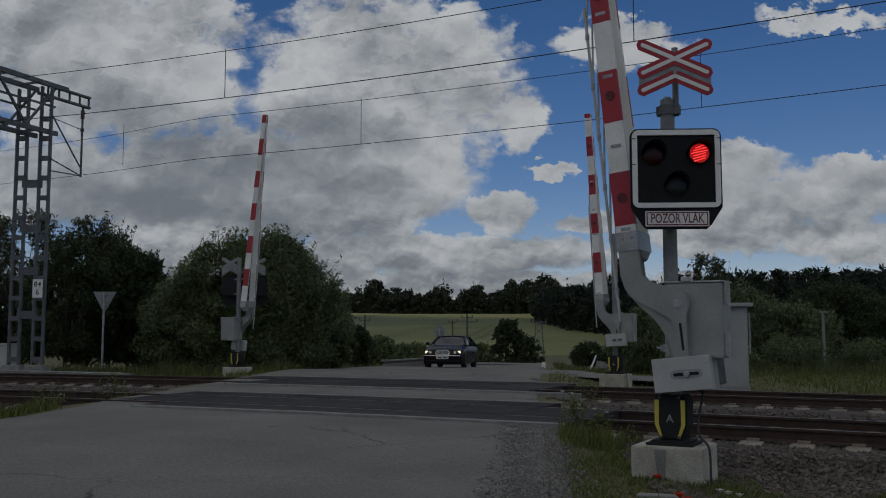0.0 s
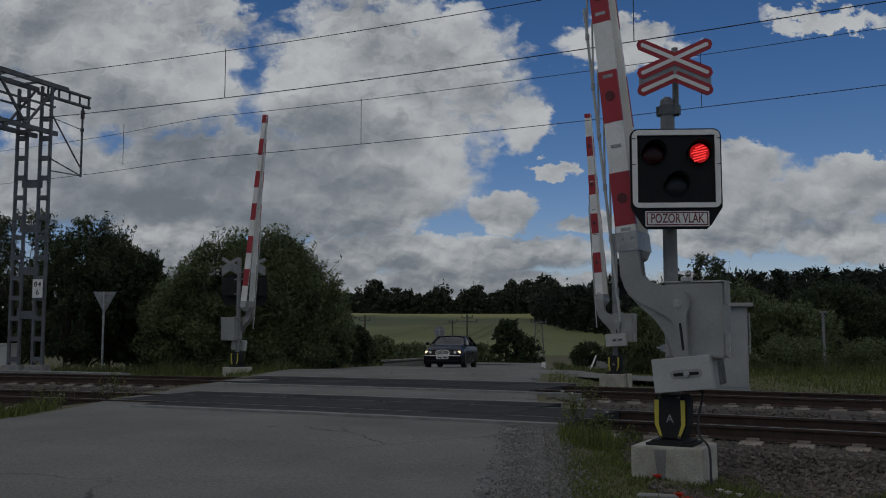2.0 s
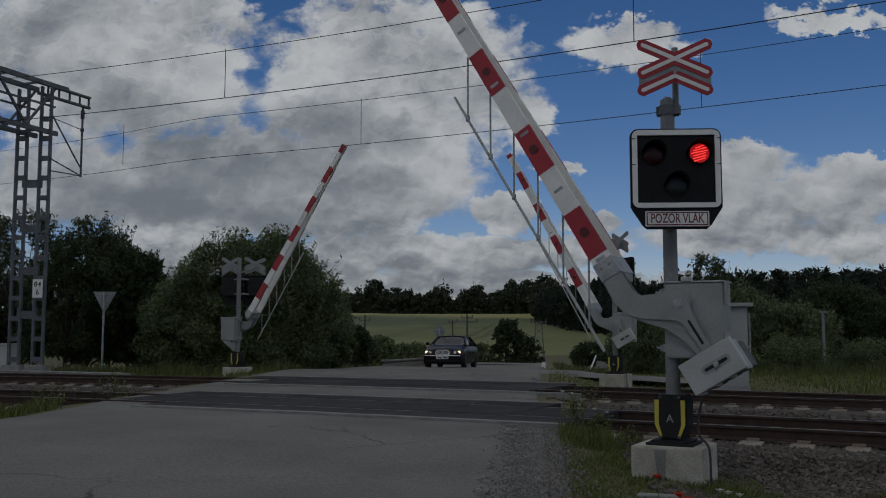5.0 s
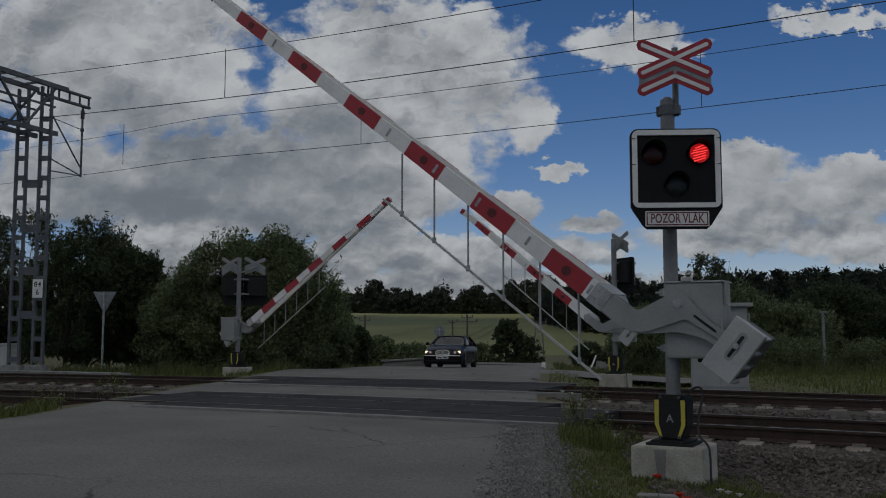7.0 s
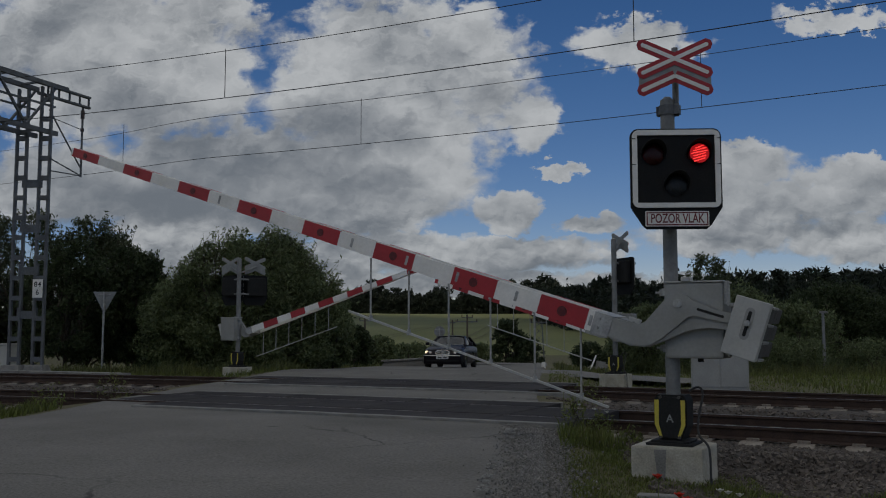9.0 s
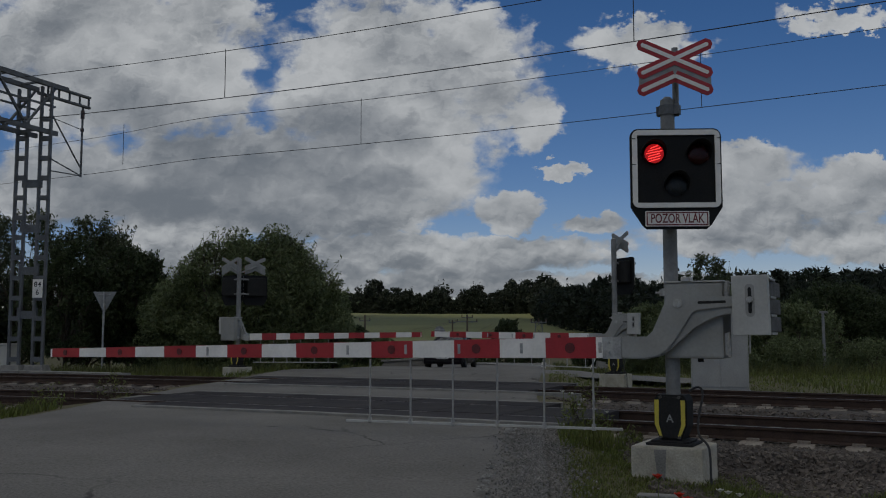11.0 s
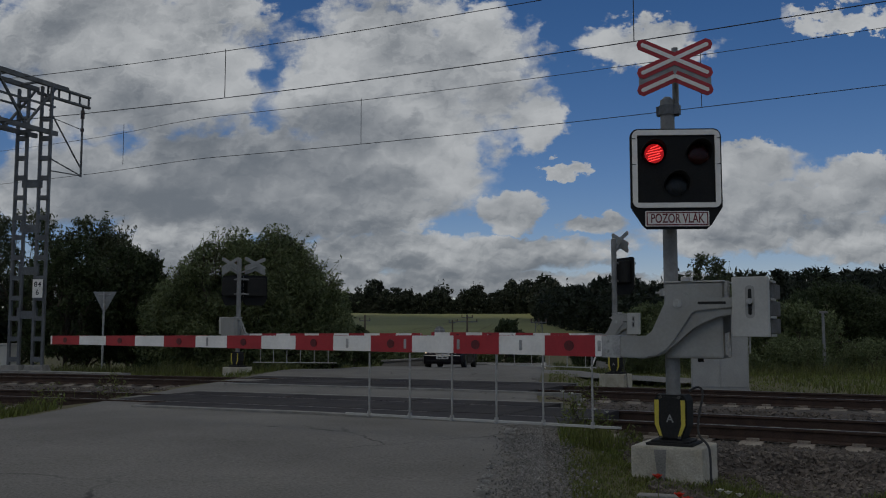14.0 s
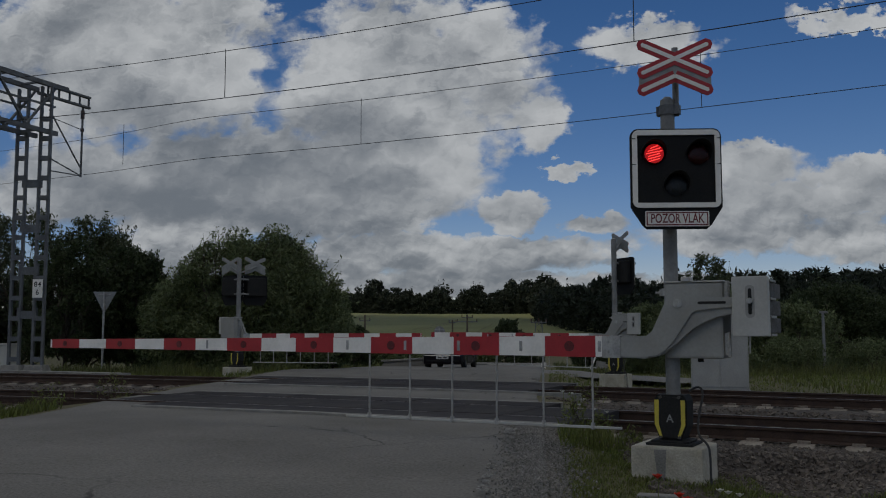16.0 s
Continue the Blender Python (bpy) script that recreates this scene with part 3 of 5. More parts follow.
def mark(x, y, w, l, turn):
    """Flakes of paint left on the stones of the surface."""
    bm = bmesh.new()
    for k in range(int(w * l * 3400)):
        px, py, s = random.uniform(-w / 2, w / 2), random.uniform(-l / 2, l / 2), random.uniform(.004, .016)
        if rough(px, py, 6, x) < -.12:
            continue
        a = random.uniform(0, 6.28)
        bm.faces.new([bm.verts.new((px + s * r * math.cos(a + t), py + s * r * math.sin(a + t), 0)) for t, r in ((0, 1), (1.3, .7), (2.5, 1.1), (3.9, .8), (5.2, 1.0))])
    ob = part("road_marking", bm, "marking", None, m=Matrix.Translation((x, y, road_z(y) + 0.012 - 0.025 * smooth(9, 13, y) * (1 - smooth(24, 28, y)))) @ Matrix.Rotation(radians(turn), 4, "Z"))
    return tagged(ob, "worn white painted edge line dash", "road marking", "edge line dashes", "structure")


for x, y, w, l in ((0.84, 11.6, 0.13, 1.5), (0.42, 8.5, 0.09, 2.4), (2.22, 23.2, 0.24, 1.9)):
    mark(x, y, w, l, -6)


# ---- level crossing barriers with their warning lights ----
ARM = [(0.687, -0.299), (0.292, -0.309), (0.231, -0.26), (0.13, -0.02), (0.094, 0.07), (0.05, 0.095), (0, 0.1), (-0.05, 0.095), (-0.094, 0.07), (-0.137, 0.05), (-0.496, 0.045), (-0.496, -0.05), (-0.162, -0.055), (-0.115, -0.085), (-0.053, -0.2), (0.053, -0.355), (0.111, -0.43), (0.185, -0.475), (0.319, -0.505), (0.687, -0.49)]
PIVOT = Vector((-0.114, 0.19, 1.61))
BEAM_Z, R0 = -0.394, 1.045


def saltire(parent, m, backs=False):
    """Warning cross with a half cross under it; the face looks to -y."""
    sign = part("warning_cross", plate(bmesh.new(), [(-.335, -.10), (-.335, -.32), (-.28, -.335), (0, -.20), (.28, -.335), (.335, -.32), (.335, -.10), (0, .04)], 0.0045, 0.012),
                "sign_back", parent, "grey backing of the warning cross", m)
    for zc, arms in ((0.0, ((0.345, 0.155), (-0.345, 0.155), (0.345, -0.155), (-0.345, -0.155))), (-0.165, ((0.345, -0.155), (-0.345, -0.155)))):
        for ax, az in arms:
            d = Vector((ax, 0, az)).normalized()
            n = Vector((-d.z, 0, d.x))
            L = Vector((ax, 0, az)).length
            for w, y, mat, nm, cut in ((0.055, 0.0, "sign_back" if backs else "red", "red_arm", 0.0), (0.018, -0.004, "white", "white_stripe", 0.035)):
                if backs and nm == "white_stripe":
                    continue
                e = L - cut
                pts = [d * 0.0 + n * w, d * (e - w * 0.6) + n * w, d * e + n * (w * 0.35), d * e - n * (w * 0.35), d * (e - w * 0.6) - n * w, d * 0.0 - n * w]
                yy = y + (0.0015 if az * ax < 0 and zc == 0 else 0) + (0.001 if zc else 0)
                part(nm, plate(bmesh.new(), [(p.x, p.z + zc) for p in pts], yy - 0.003, yy + 0.004), mat, sign)
                if nm == "red_arm":
                    part("arm_back", plate(bmesh.new(), [(p.x, p.z + zc) for p in pts], yy + 0.0042, yy + 0.0075), "sign_back", sign)
    return sign


LAMP_L, LAMP_R = Vector((-0.205, -0.052, 0.155)), Vector((0.205, -0.052, 0.155))


def signal_head(parent, m, words):
    """Black warning light unit: two red lamps over a clear one; the face looks to -y."""
    outline = rounded(-.399, .399, -.340, .380, .06)
    body = [(-.415, -.335), (-.31, -.50), (-.27, -.535), (.27, -.535), (.31, -.50), (.415, -.335)] + rounded(-.415, .415, -.335, .395, .075)[:12]
    head = part("signal_head", plate(bmesh.new(), body[::-1], 0.0, 0.035), "black", parent, "black warning light housing", m)
    bm = bmesh.new()
    inner, n = rounded(-.352, .352, -.295, .332, .006), len(outline)
    lo = [[bm.verts.new((x, y, z)) for x, z in o] for o, y in ((outline, -0.002), (outline, -0.022), (inner, -0.022), (inner, -0.002))]
    for a, b in zip(lo, lo[1:]):
        for i in range(n):
            bm.faces.new((a[i], a[(i + 1) % n], b[(i + 1) % n], b[i]))
    part("white_border", bm, "white", head)
    bm = bmesh.new()
    box(bm, -.30, .30, 0.03, 0.19, -0.25, 0.31, 0.03)
    part("lamp_case", bm, "matt_black", head)
    for at, mat, nm in ((LAMP_L, "lens_red", "red_lens"), (LAMP_R, "lens_red", "red_lens"), (Vector((0, -0.052, -0.135)), "lens_white", "clear_lens")):
        bm = bmesh.new()
        for i, (r, y) in enumerate(((0.0, -0.045), (0.05, -0.041), (0.085, -0.030), (0.10, -0.010))):
            ring = [bm.verts.new((at.x + r * math.cos(k * math.tau / 24), y, at.z + r * math.sin(k * math.tau / 24))) for k in range(24)] if r else [bm.verts.new((at.x, y, at.z))]
            if i == 1:
                for k in range(24):
                    bm.faces.new((last[0], ring[k], ring[(k + 1) % 24]))
            elif i > 1:
                for k in range(24):
                    bm.faces.new((last[k], ring[k], ring[(k + 1) % 24], last[(k + 1) % 24]))
            last = ring
        part(nm, bm, mat, head, soft=True)
        bm = bmesh.new()
        a0, steps = -0.35, 26
        rows = []
        for k in range(steps + 1):
            a = a0 + (math.pi + 0.7) * k / steps
            reach = 0.02 + 0.15 * max(0.0, math.sin(a)) ** 0.8
            rows.append([bm.verts.new((at.x + r * math.cos(a), y, at.z + r * math.sin(a))) for r, y in ((0.112, -0.002), (0.112, -reach), (0.120, -reach), (0.120, -0.002))])
        for p, q in zip(rows, rows[1:]):
            for k in range(3):
                bm.faces.new((p[k], p[k + 1], q[k + 1], q[k]))
        part("visor", bm, "matt_black", head, soft=True)
    if words:
        board = part("name_board", plate(bmesh.new(), rounded(-.288, .288, -.512, -.372, .008), -0.012, -0.002), "white", head, "white warning board with a red border")
        part("border_line", frame_bar(-.278, .278, -.502, -.382, .010), "letter", head)
        text("lettering", "POZOR VLAK", 0.088, "letter", head, Matrix.Translation((0, -0.014, -0.443)) @ Matrix.Rotation(radians(90), 4, "X") @ Matrix.Diagonal((0.90, 1.34, 1, 1)), "dark red lettering")
    for x, z in ((-.385, .30), (.385, .30), (-.385, .06), (.385, .06)):
        part("hook", rod(bmesh.new(), (x - 0.015, -0.024, z), (x + 0.015, -0.024, z), 0.004, seg=6), "black", head)
    return head


def frame_bar(x0, x1, z0, z1, w):
    """A thin rectangular line as one ring of bars."""
    bm = bmesh.new()
    for a, b, c, d in ((x0, x1, z1 - w, z1), (x0, x1, z0, z0 + w), (x0, x0 + w, z0 + w, z1 - w), (x1 - w, x1, z0 + w, z1 - w)):
        box(bm, a, b, -0.0150, -0.0125, c, d)
    return bm


def beam_shape(x, reach):
    """Half height of the boom at x."""
    return (0.098 - 0.045 * (x - 0.7) / 7.6)


def barrier(name, m, reach, shift, label, tall, blocks="iron", short=False, blocked=True):
    """Post on a concrete block with its drive, arm, counterweight and a boom along +x. Returns the thing, the arm and the hangers."""
    top = thing(name, m, label, "crossing barrier", "crossing barriers")
    bm = bmesh.new()
    box(bm, -.325, .325, -.30, .30, -.40, .32, 0.02)
    part("concrete_base", bm, "concrete", top, "chipped pale concrete foundation block")
    bm = bmesh.new()
    box(bm, -.215, .215, -.20, .20, .32, .345, 0.008)
    box(bm, -.175, .175, -.17, .17, .345, .365, 0.006)
    part("base_plate", bm, "matt_black", top)
    bm = bmesh.new()
    shroud = [(-.10, .37), (.10, .37), (.150, .50), (.150, .72), (.125, .775), (-.125, .775), (-.150, .72), (-.150, .50)]
    plate(bm, shroud, -.14, .14, 0.02)
    shell = part("cable_shroud", bm, "matt_black", top, "black post shroud with yellow stripes")
    for s in (-1, 1):
        pts = [(s * .070, .40), (s * .094, .40), (s * .140, .51), (s * .140, .73), (s * .100, .73), (s * .104, .51)]
        for y0, y1 in ((.140, .146), (-.146, -.140)):
            part("yellow_stripe", plate(bmesh.new(), pts, y0, y1), "yellow", shell)
        for z in (.755, .395):
            part("bolt", rod(bmesh.new(), (s * .085, .13, z), (s * .085, .160, z), 0.014, seg=8), "iron", shell)
    text("letter", "A", 0.10, "sign_back", shell, Matrix.Translation((0, 0.147, 0.56)) @ Matrix.Rotation(radians(180), 4, "Z") @ Matrix.Rotation(radians(90), 4, "X"))
    bm = rod(bmesh.new(), (0, 0, .36), (0, 0, tall), 0.066, seg=24)
    rod(bm, (0, 0, tall), (0, 0, tall + .03), 0.058, 0.03, 24)
    part("post", bm, "post_paint", top, "grey tubular steel post", soft=False)
    # drive box
    bm = bmesh.new()
    box(bm, -.50, .03, -.22, .135, 1.11, 1.80, 0.025)
    drive = part("drive_box", bm, "grey_paint", top, "grey painted drive box")
    bm = bmesh.new()
    box(bm, -.51, .04, -.23, .145, 1.80, 1.815, 0.006)
    part("lid", bm, "pale_paint", drive)
    bm = bmesh.new()
    box(bm, -.22, -.13, .06, .16, 1.81, 1.85, 0.006)
    part("latch", bm, "zinc", drive)
    for z in (1.24, 1.70):
        bm = bmesh.new()
        box(bm, -.535, -.50, .06, .10, z - .10, z + .10, 0.006)
        rod(bm, (-.54, .10, z - .11), (-.54, .10, z + .11), 0.012, seg=8)
        part("hinge", bm, "zinc", drive)
    for z in (1.2, 1.72):
        bm = bmesh.new()
        bmesh.ops.create_cone(bm, cap_ends=True, segments=20, radius1=.085, radius2=.085, depth=.07, matrix=Matrix.Translation((0, 0, z)))
        box(bm, .065, .12, -.07, -.03, z - .03, z + .03)
        rod(bm, (.07, -.05, z), (.16, -.05, z), 0.011, seg=8)
        part("clamp", bm, "zinc", top)
    part("cable_gland", rod(bmesh.new(), (-.26, 0, 1.075), (-.26, 0, 1.12), .026, seg=10), "matt_black", drive)
    # the arm that turns
    arm = part("boom_arm", plate(bmesh.new(), ARM, -.035, .035, 0.012), "grey_paint", top, "grey cast boom arm", Matrix.Translation(PIVOT))
    part("pivot_bolt", rod(rod(bmesh.new(), (0, -.16, 0), (0, .045, 0), .042, seg=20), (0, .04, 0), (0, .055, 0), .024, seg=6), "zinc", arm)
    part("slot", plate(bmesh.new(), rounded(-.43, -.18, -.012, .012, .011, 3), .030, .0365), "matt_black", arm)
    web = [(-.55, -.045), (-.55, -.095), (-.34, -.12), (-.22, -.17), (-.13, -.23), (-.04, -.31), (.04, -.38), (.15, -.467), (.13, -.40), (-.03, -.19), (-.10, -.075), (-.16, -.045)]
    part("web", plate(bmesh.new(), web, -.030, .012, 0.006), "grey_paint", arm)
    part("rear_plate", plate(bmesh.new(), [(x, z) for x, z in ARM], -.115, -.085, 0.008), "grey_paint", arm)
    bm = bmesh.new()
    hexa(bm, [(.42, -.36, -.43), (.545, -.39, -.455), (.545, -.04, -.455), (.42, -.04, -.43), (.47, -.36, -.33), (.545, -.39, -.30), (.545, -.04, -.30), (.47, -.04, -.33)], .008)
    bmesh.ops.delete(bm, geom=[f for f in bm.faces if f.normal.x < -.7 and f.calc_area() > .01], context="FACES")
    bmesh.ops.solidify(bm, geom=list(bm.faces), thickness=.008)
    part("hood", bm, "zinc", arm, "grey sheet hood between the two beams")
    bm = bmesh.new()
    box(bm, -.79, -.485, -.05, .06, -.30, .225, 0.008)
    weight = part("counterweight", bm, "pale_paint", arm, "grey counterweight plate", Matrix.Translation((.19 if short else 0, 0, 0)))
    part("adjusting_slot", plate(bmesh.new(), rounded(-.68, -.60, -.14, .15, .038), .058, .0625), "grey_paint", weight)
    part("slot_gap", plate(bmesh.new(), rounded(-.655, -.625, -.11, .12, .014), .060, .0655), "matt_black", weight)
    part("nut", rod(bmesh.new(), (-.64, .05, .01), (-.64, .095, .01), .028, seg=6), "zinc", weight)
    for i in range(3 if blocked and not short else 0):
        bm = bmesh.new()
        box(bm, -.775, -.51, -.74, -.055, -.275 + i * .16, -.135 + i * .16, 0.012)
        part("weight_block", bm, blocks, weight)
    for i in range(4 if blocked and not short else 0):
        bm = bmesh.new()
        box(bm, -.80, -.50, -.34, -.045, -.300 + i * .160, -.278 + i * .160, 0.004)
        part("weight_tray", bm, "grey_paint", weight)
    bm = bmesh.new()
    hexa(bm, [(.54, -.40, -.50), (.72, -.39, -.50), (.72, .042, -.50), (.54, .042, -.50), (.54, -.40, -.295), (.72, -.39, -.295), (.72, .042, -.295), (.54, .042, -.295)], 0)
    bmesh.ops.delete(bm, geom=[f for f in bm.faces if abs(f.normal.x) > 0.9], context="FACES")
    bmesh.ops.solidify(bm, geom=list(bm.faces), thickness=0.012)
    fork = part("fork_bracket", bm, "zinc", arm, "galvanised fork bracket")
    for x, z in ((.66, -.35), (.66, -.44)):
        part("bolt", rod(bmesh.new(), (x, .04, z), (x, .062, z), .014, seg=6), "zinc", fork)
    # the boom: two beams that close up towards the tip
    n_red = int((reach - R0 - shift + 0.3) // 1.0) + 1
    for rear in (0, 1):
        def y_at(x):
            return (0.012 if not rear else -0.345 + 0.30 * (x - .7) / (reach - .7))

        def slab(x0, x1, ya, yb, grow):
            a, b = beam_shape(x0, reach) + grow, beam_shape(x1, reach) + grow
            p, q = y_at(x0), y_at(x1)
            return hexa(bmesh.new(), [(x0, p + ya, BEAM_Z - a), (x1, q + ya, BEAM_Z - b), (x1, q + yb, BEAM_Z - b), (x0, p + yb, BEAM_Z - a),
                                      (x0, p + ya, BEAM_Z + a), (x1, q + ya, BEAM_Z + b), (x1, q + yb, BEAM_Z + b), (x0, p + yb, BEAM_Z + a)])
        beam = part("boom_beam", slab(.66, reach, -.025, .025, 0), "white", arm, "white boom beam")
        for k in range(n_red):
            c = R0 + shift + k
            x0, x1 = c - .26, min(c + .25, reach + 0.002)
            if x1 - x0 < 0.08:
                continue
            part("red_band", slab(x0, x1, -.004 if not rear else -.028, .028 if not rear else .004, .003), "red", arm, "red retroreflective band")
            if not rear and c < reach - .1:
                y = y_at(c) + .027
                part("reflector", rod(bmesh.new(), (c, y, BEAM_Z), (c, y + .007, BEAM_Z), .050 - .002 * k, seg=18), "reflector", arm)
        for c in (0.745, 1.55, 2.24, 2.87, 3.60, 5.6):
            if not rear and c < reach - .3:
                y = y_at(c) + .025
                bm = bmesh.new()
                box(bm, c - .016, c + .016, y, y + .005, BEAM_Z - .05, BEAM_Z + .05, 0.003)
                part("slot_cover", bm, "zinc", arm)
    for k in range(int(reach - 1)):
        x = 1.55 + k
        part("spreader", rod(bmesh.new(), (x, 0.0, BEAM_Z), (x, -0.345 + 0.30 * (x - .7) / (reach - .7), BEAM_Z), .011, seg=8), "zinc", arm)
    hangers = []
    for k in range(6):
        x = .83 + .5 * k
        hz = BEAM_Z - .098
        bm = rod(bmesh.new(), (0, 0, 0), (0, 0, -.64), .0105, seg=8)
        box(bm, -.016, .016, -.016, .016, -.68, -.62)
        rod(bm, (0, -.03, -.66), (0, .03, -.66), .012, seg=8)
        h = part("hanger", bm, "zinc", arm, m=Matrix.Translation((x, .005, hz)))
        hangers.append((h, Vector((x, .005, hz))))
    bm = bmesh.new()
    box(bm, -.28, 2.80, -.012, .012, -.012, .012, 0.004)
    rail = part("skirt_rail", bm, "pale_paint", arm, "thin pale skirt rail", Matrix.Translation((.83, .005, BEAM_Z - .758)))
    hangers.append((rail, Vector((.83, .005, BEAM_Z - .098))))
    return top, arm, hangers


def face_to(x, z, ang, y=0.0):
    return Matrix.Translation((x, y, z)) @ Matrix.Rotation(radians(ang), 4, "Z")


NEAR = Matrix.Translation((2.137, 8.74, -.20)) @ Matrix.Rotation(math.pi - AX, 4, "Z")
FAR_R = Matrix.Translation((4.32, 23.51, -.21)) @ Matrix.Rotation(math.pi - radians(30.6), 4, "Z")
FAR_L = Matrix.Translation((-6.20, 28.34, -.22)) @ Matrix.Rotation(-radians(29.2), 4, "Z")
near_gate, near_arm, near_hang = barrier("crossing_barrier", NEAR, 8.33, 0.0, "red and white crossing barrier with red warning lights", 3.55)
right_gate, right_arm, right_hang = barrier("crossing_barrier", FAR_R, 5.37, 0.48, "red and white crossing barrier beyond the far track", 3.70, short=True)
left_gate, left_arm, left_hang = barrier("crossing_barrier", FAR_L, 6.43, 0.39, "red and white crossing barrier before a bush, lights turned away", 3.58, "pale_paint", blocked=False)

def lights(gate, ang, z, words, y=0.30, x=0.0, cross=True, dx=0.0, rise=1.09):
    r = Matrix.Rotation(radians(ang), 4, "Z")
    head = signal_head(gate, Matrix.Translation((x, 0, z)) @ r @ Matrix.Translation((dx, -y, 0)), words)
    part("bracket", rod(rod(bmesh.new(), (x, 0, z + .25), tuple(Vector((x, 0, z + .25)) + r @ Vector((dx, -y + .1, 0))), .025, seg=8),
                        (x, 0, z - .2), tuple(Vector((x, 0, z - .2)) + r @ Vector((dx, -y + .1, 0))), .025, seg=8), "post_paint", gate)
    if cross:
        saltire(gate, Matrix.Translation((x, 0, z + rise)) @ r @ Matrix.Translation((dx + .03, -y + .10, 0)))
        if not words:
            part("bracket", rod(bmesh.new(), (x, 0, z + rise - .34), tuple(Vector((x, 0, z + rise - .1)) + r @ Vector((dx, -y + .12, 0))), .028, seg=10), "post_paint", gate)
    return head


bm = bmesh.new()
plate(bm, [(-.02, -.30), (.09, -.32), (.085, .10), (.11, .295), (-.005, .30), (.01, .05)], .298, .3035)
part("cement_patch", bm, "kerb", near_gate, "darker cement patch on the block")
near_head = lights(near_gate, -154.7, 2.822, True, 0.27, 0.0, True, 0.017, 1.085)
lights(right_gate, -34, 2.84, False, 0.32, 0.0, True, 0.0, 0.86)
lights(left_gate, 180, 2.72, False, 0.26, 0.0, True, 0.46, 0.76)
lights(left_gate, 245, 2.72, False, 0.26, 0.0, True, -0.62, 0.76)
bm = bmesh.new()
bmesh.ops.create_cone(bm, cap_ends=True, segments=24, radius1=.088, radius2=.088, depth=.006, matrix=Matrix.Rotation(radians(90), 4, "X"))
lit_lamp = part("lit_lamp", bm, "lamp_red", near_head, "glowing red warning light")
# bright streaks of its ribbed lens
for k in range(6):
    z = -.062 + .024 * k
    w = math.sqrt(.082 ** 2 - z * z) * (0.9 - 0.12 * (k % 3))
    part("streak", rod(bmesh.new(), (-w, -.004, z - .014), (w, -.004, z + .016), .0034, seg=5), "lamp_line", lit_lamp)
part("cross_pole", rod(bmesh.new(), (-.073, -.039, 3.40), (-.073, -.039, 4.06), .030, seg=14), "post_paint", near_gate)
for z in (3.45,):
    bm = bmesh.new()
    bmesh.ops.create_cone(bm, cap_ends=True, segments=20, radius1=.078, radius2=.078, depth=.09, matrix=Matrix.Translation((0, 0, z)))
    box(bm, -.12, .10, -.045, .03, z - .045, z + .045, .004)
    part("clamp", bm, "steel_dark", near_gate)


def cable(name, pts, r, mat, parent=None, label=""):
    cu = bpy.data.curves.new(name, "CURVE")
    cu.dimensions, cu.bevel_depth, cu.bevel_resolution = "3D", r, 2
    sp = cu.splines.new("NURBS")
    sp.points.add(len(pts) - 1)
    for p, q in zip(sp.points, pts):
        p.co = (*q, 1)
    sp.use_endpoint_u, sp.order_u, sp.resolution_u = True, 3, 8
    tmp = bpy.data.objects.new("tmp", cu)
    scene.collection.objects.link(tmp)
    bpy.context.view_layer.update()
    me = bpy.data.meshes.new_from_object(tmp.evaluated_get(bpy.context.evaluated_depsgraph_get()))
    bpy.data.objects.remove(tmp)
    me.materials.clear()
    me.materials.append(M[mat])
    ob = new(name, me)
    ob.parent = parent
    if label:
        ob["label"] = label
    return ob


for gate in (near_gate, right_gate):
    cable("cable", [(-.12, -.10, .80), (-.20, -.12, .86), (-.27, -.05, .80), (-.24, .05, .60), (-.24, .12, .42), (-.36, .22, .36), (-.385, .26, .25), (-.39, .30, .02), (-.43, .34, -.10)],
          .011, "cable", gate, "black cable looping down to the ground")


# ---- catenary: mast with portal beam, hangers and wires ----
def lattice_leg(bm, x, y, z0, z1, w, step):
    """Two channels joined by batten plates."""
    for s in (-1, 1):
        box(bm, x + s * w / 2 - .035, x + s * w / 2 + .035, y - .06, y + .06, z0, z1)
    z = z0 + .15
    while z < z1 - .2:
        box(bm, x - w / 2, x + w / 2, y - .065, y + .065, z, z + .14)
        z += step


mast_at = Vector((-12.72, 28.6, -.15))
beam_dir = Vector((0.38, 0.925, 0)).normalized()
mast = thing("catenary_mast", Matrix.Translation(mast_at), "dark grey lattice steel catenary mast with a portal beam", "catenary mast")
MH = 8.95
for k, off in enumerate((-.36, .36)):
    bm = bmesh.new()
    lattice_leg(bm, off, 0, .25, MH + (0.0 if k else -0.1), .30, .62)
    part("leg", bm, "steel_dark", mast)
    bm = bmesh.new()
    hexa(bm, [(off - .42, -.42, -.4), (off + .42, -.42, -.4), (off + .42, .42, -.4), (off - .42, .42, -.4),
              (off - .26, -.26, .30), (off + .26, -.26, .30), (off + .26, .26, .30), (off - .26, .26, .30)], 0.02)
    part("footing", bm, "kerb", mast)
for z in (1.7, 3.05, 4.35, 5.75):
    bm = bmesh.new()
    plate(bm, [(-.30, z), (.30, z), (.30, z + .34), (.22, z + .24), (-.22, z + .24), (-.30, z + .34)], -.05, .05)
    part("batten", bm, "steel_dark", mast)


def chord(name, a, b, w=.10, h=.14):
    part(name, bar(bmesh.new(), a, b, w, h), "steel_dark", mast)


def along_beam(s, side, z):
    n = Vector((beam_dir.y, -beam_dir.x, 0))
    return beam_dir * s + n * side + Vector((0, 0, z))


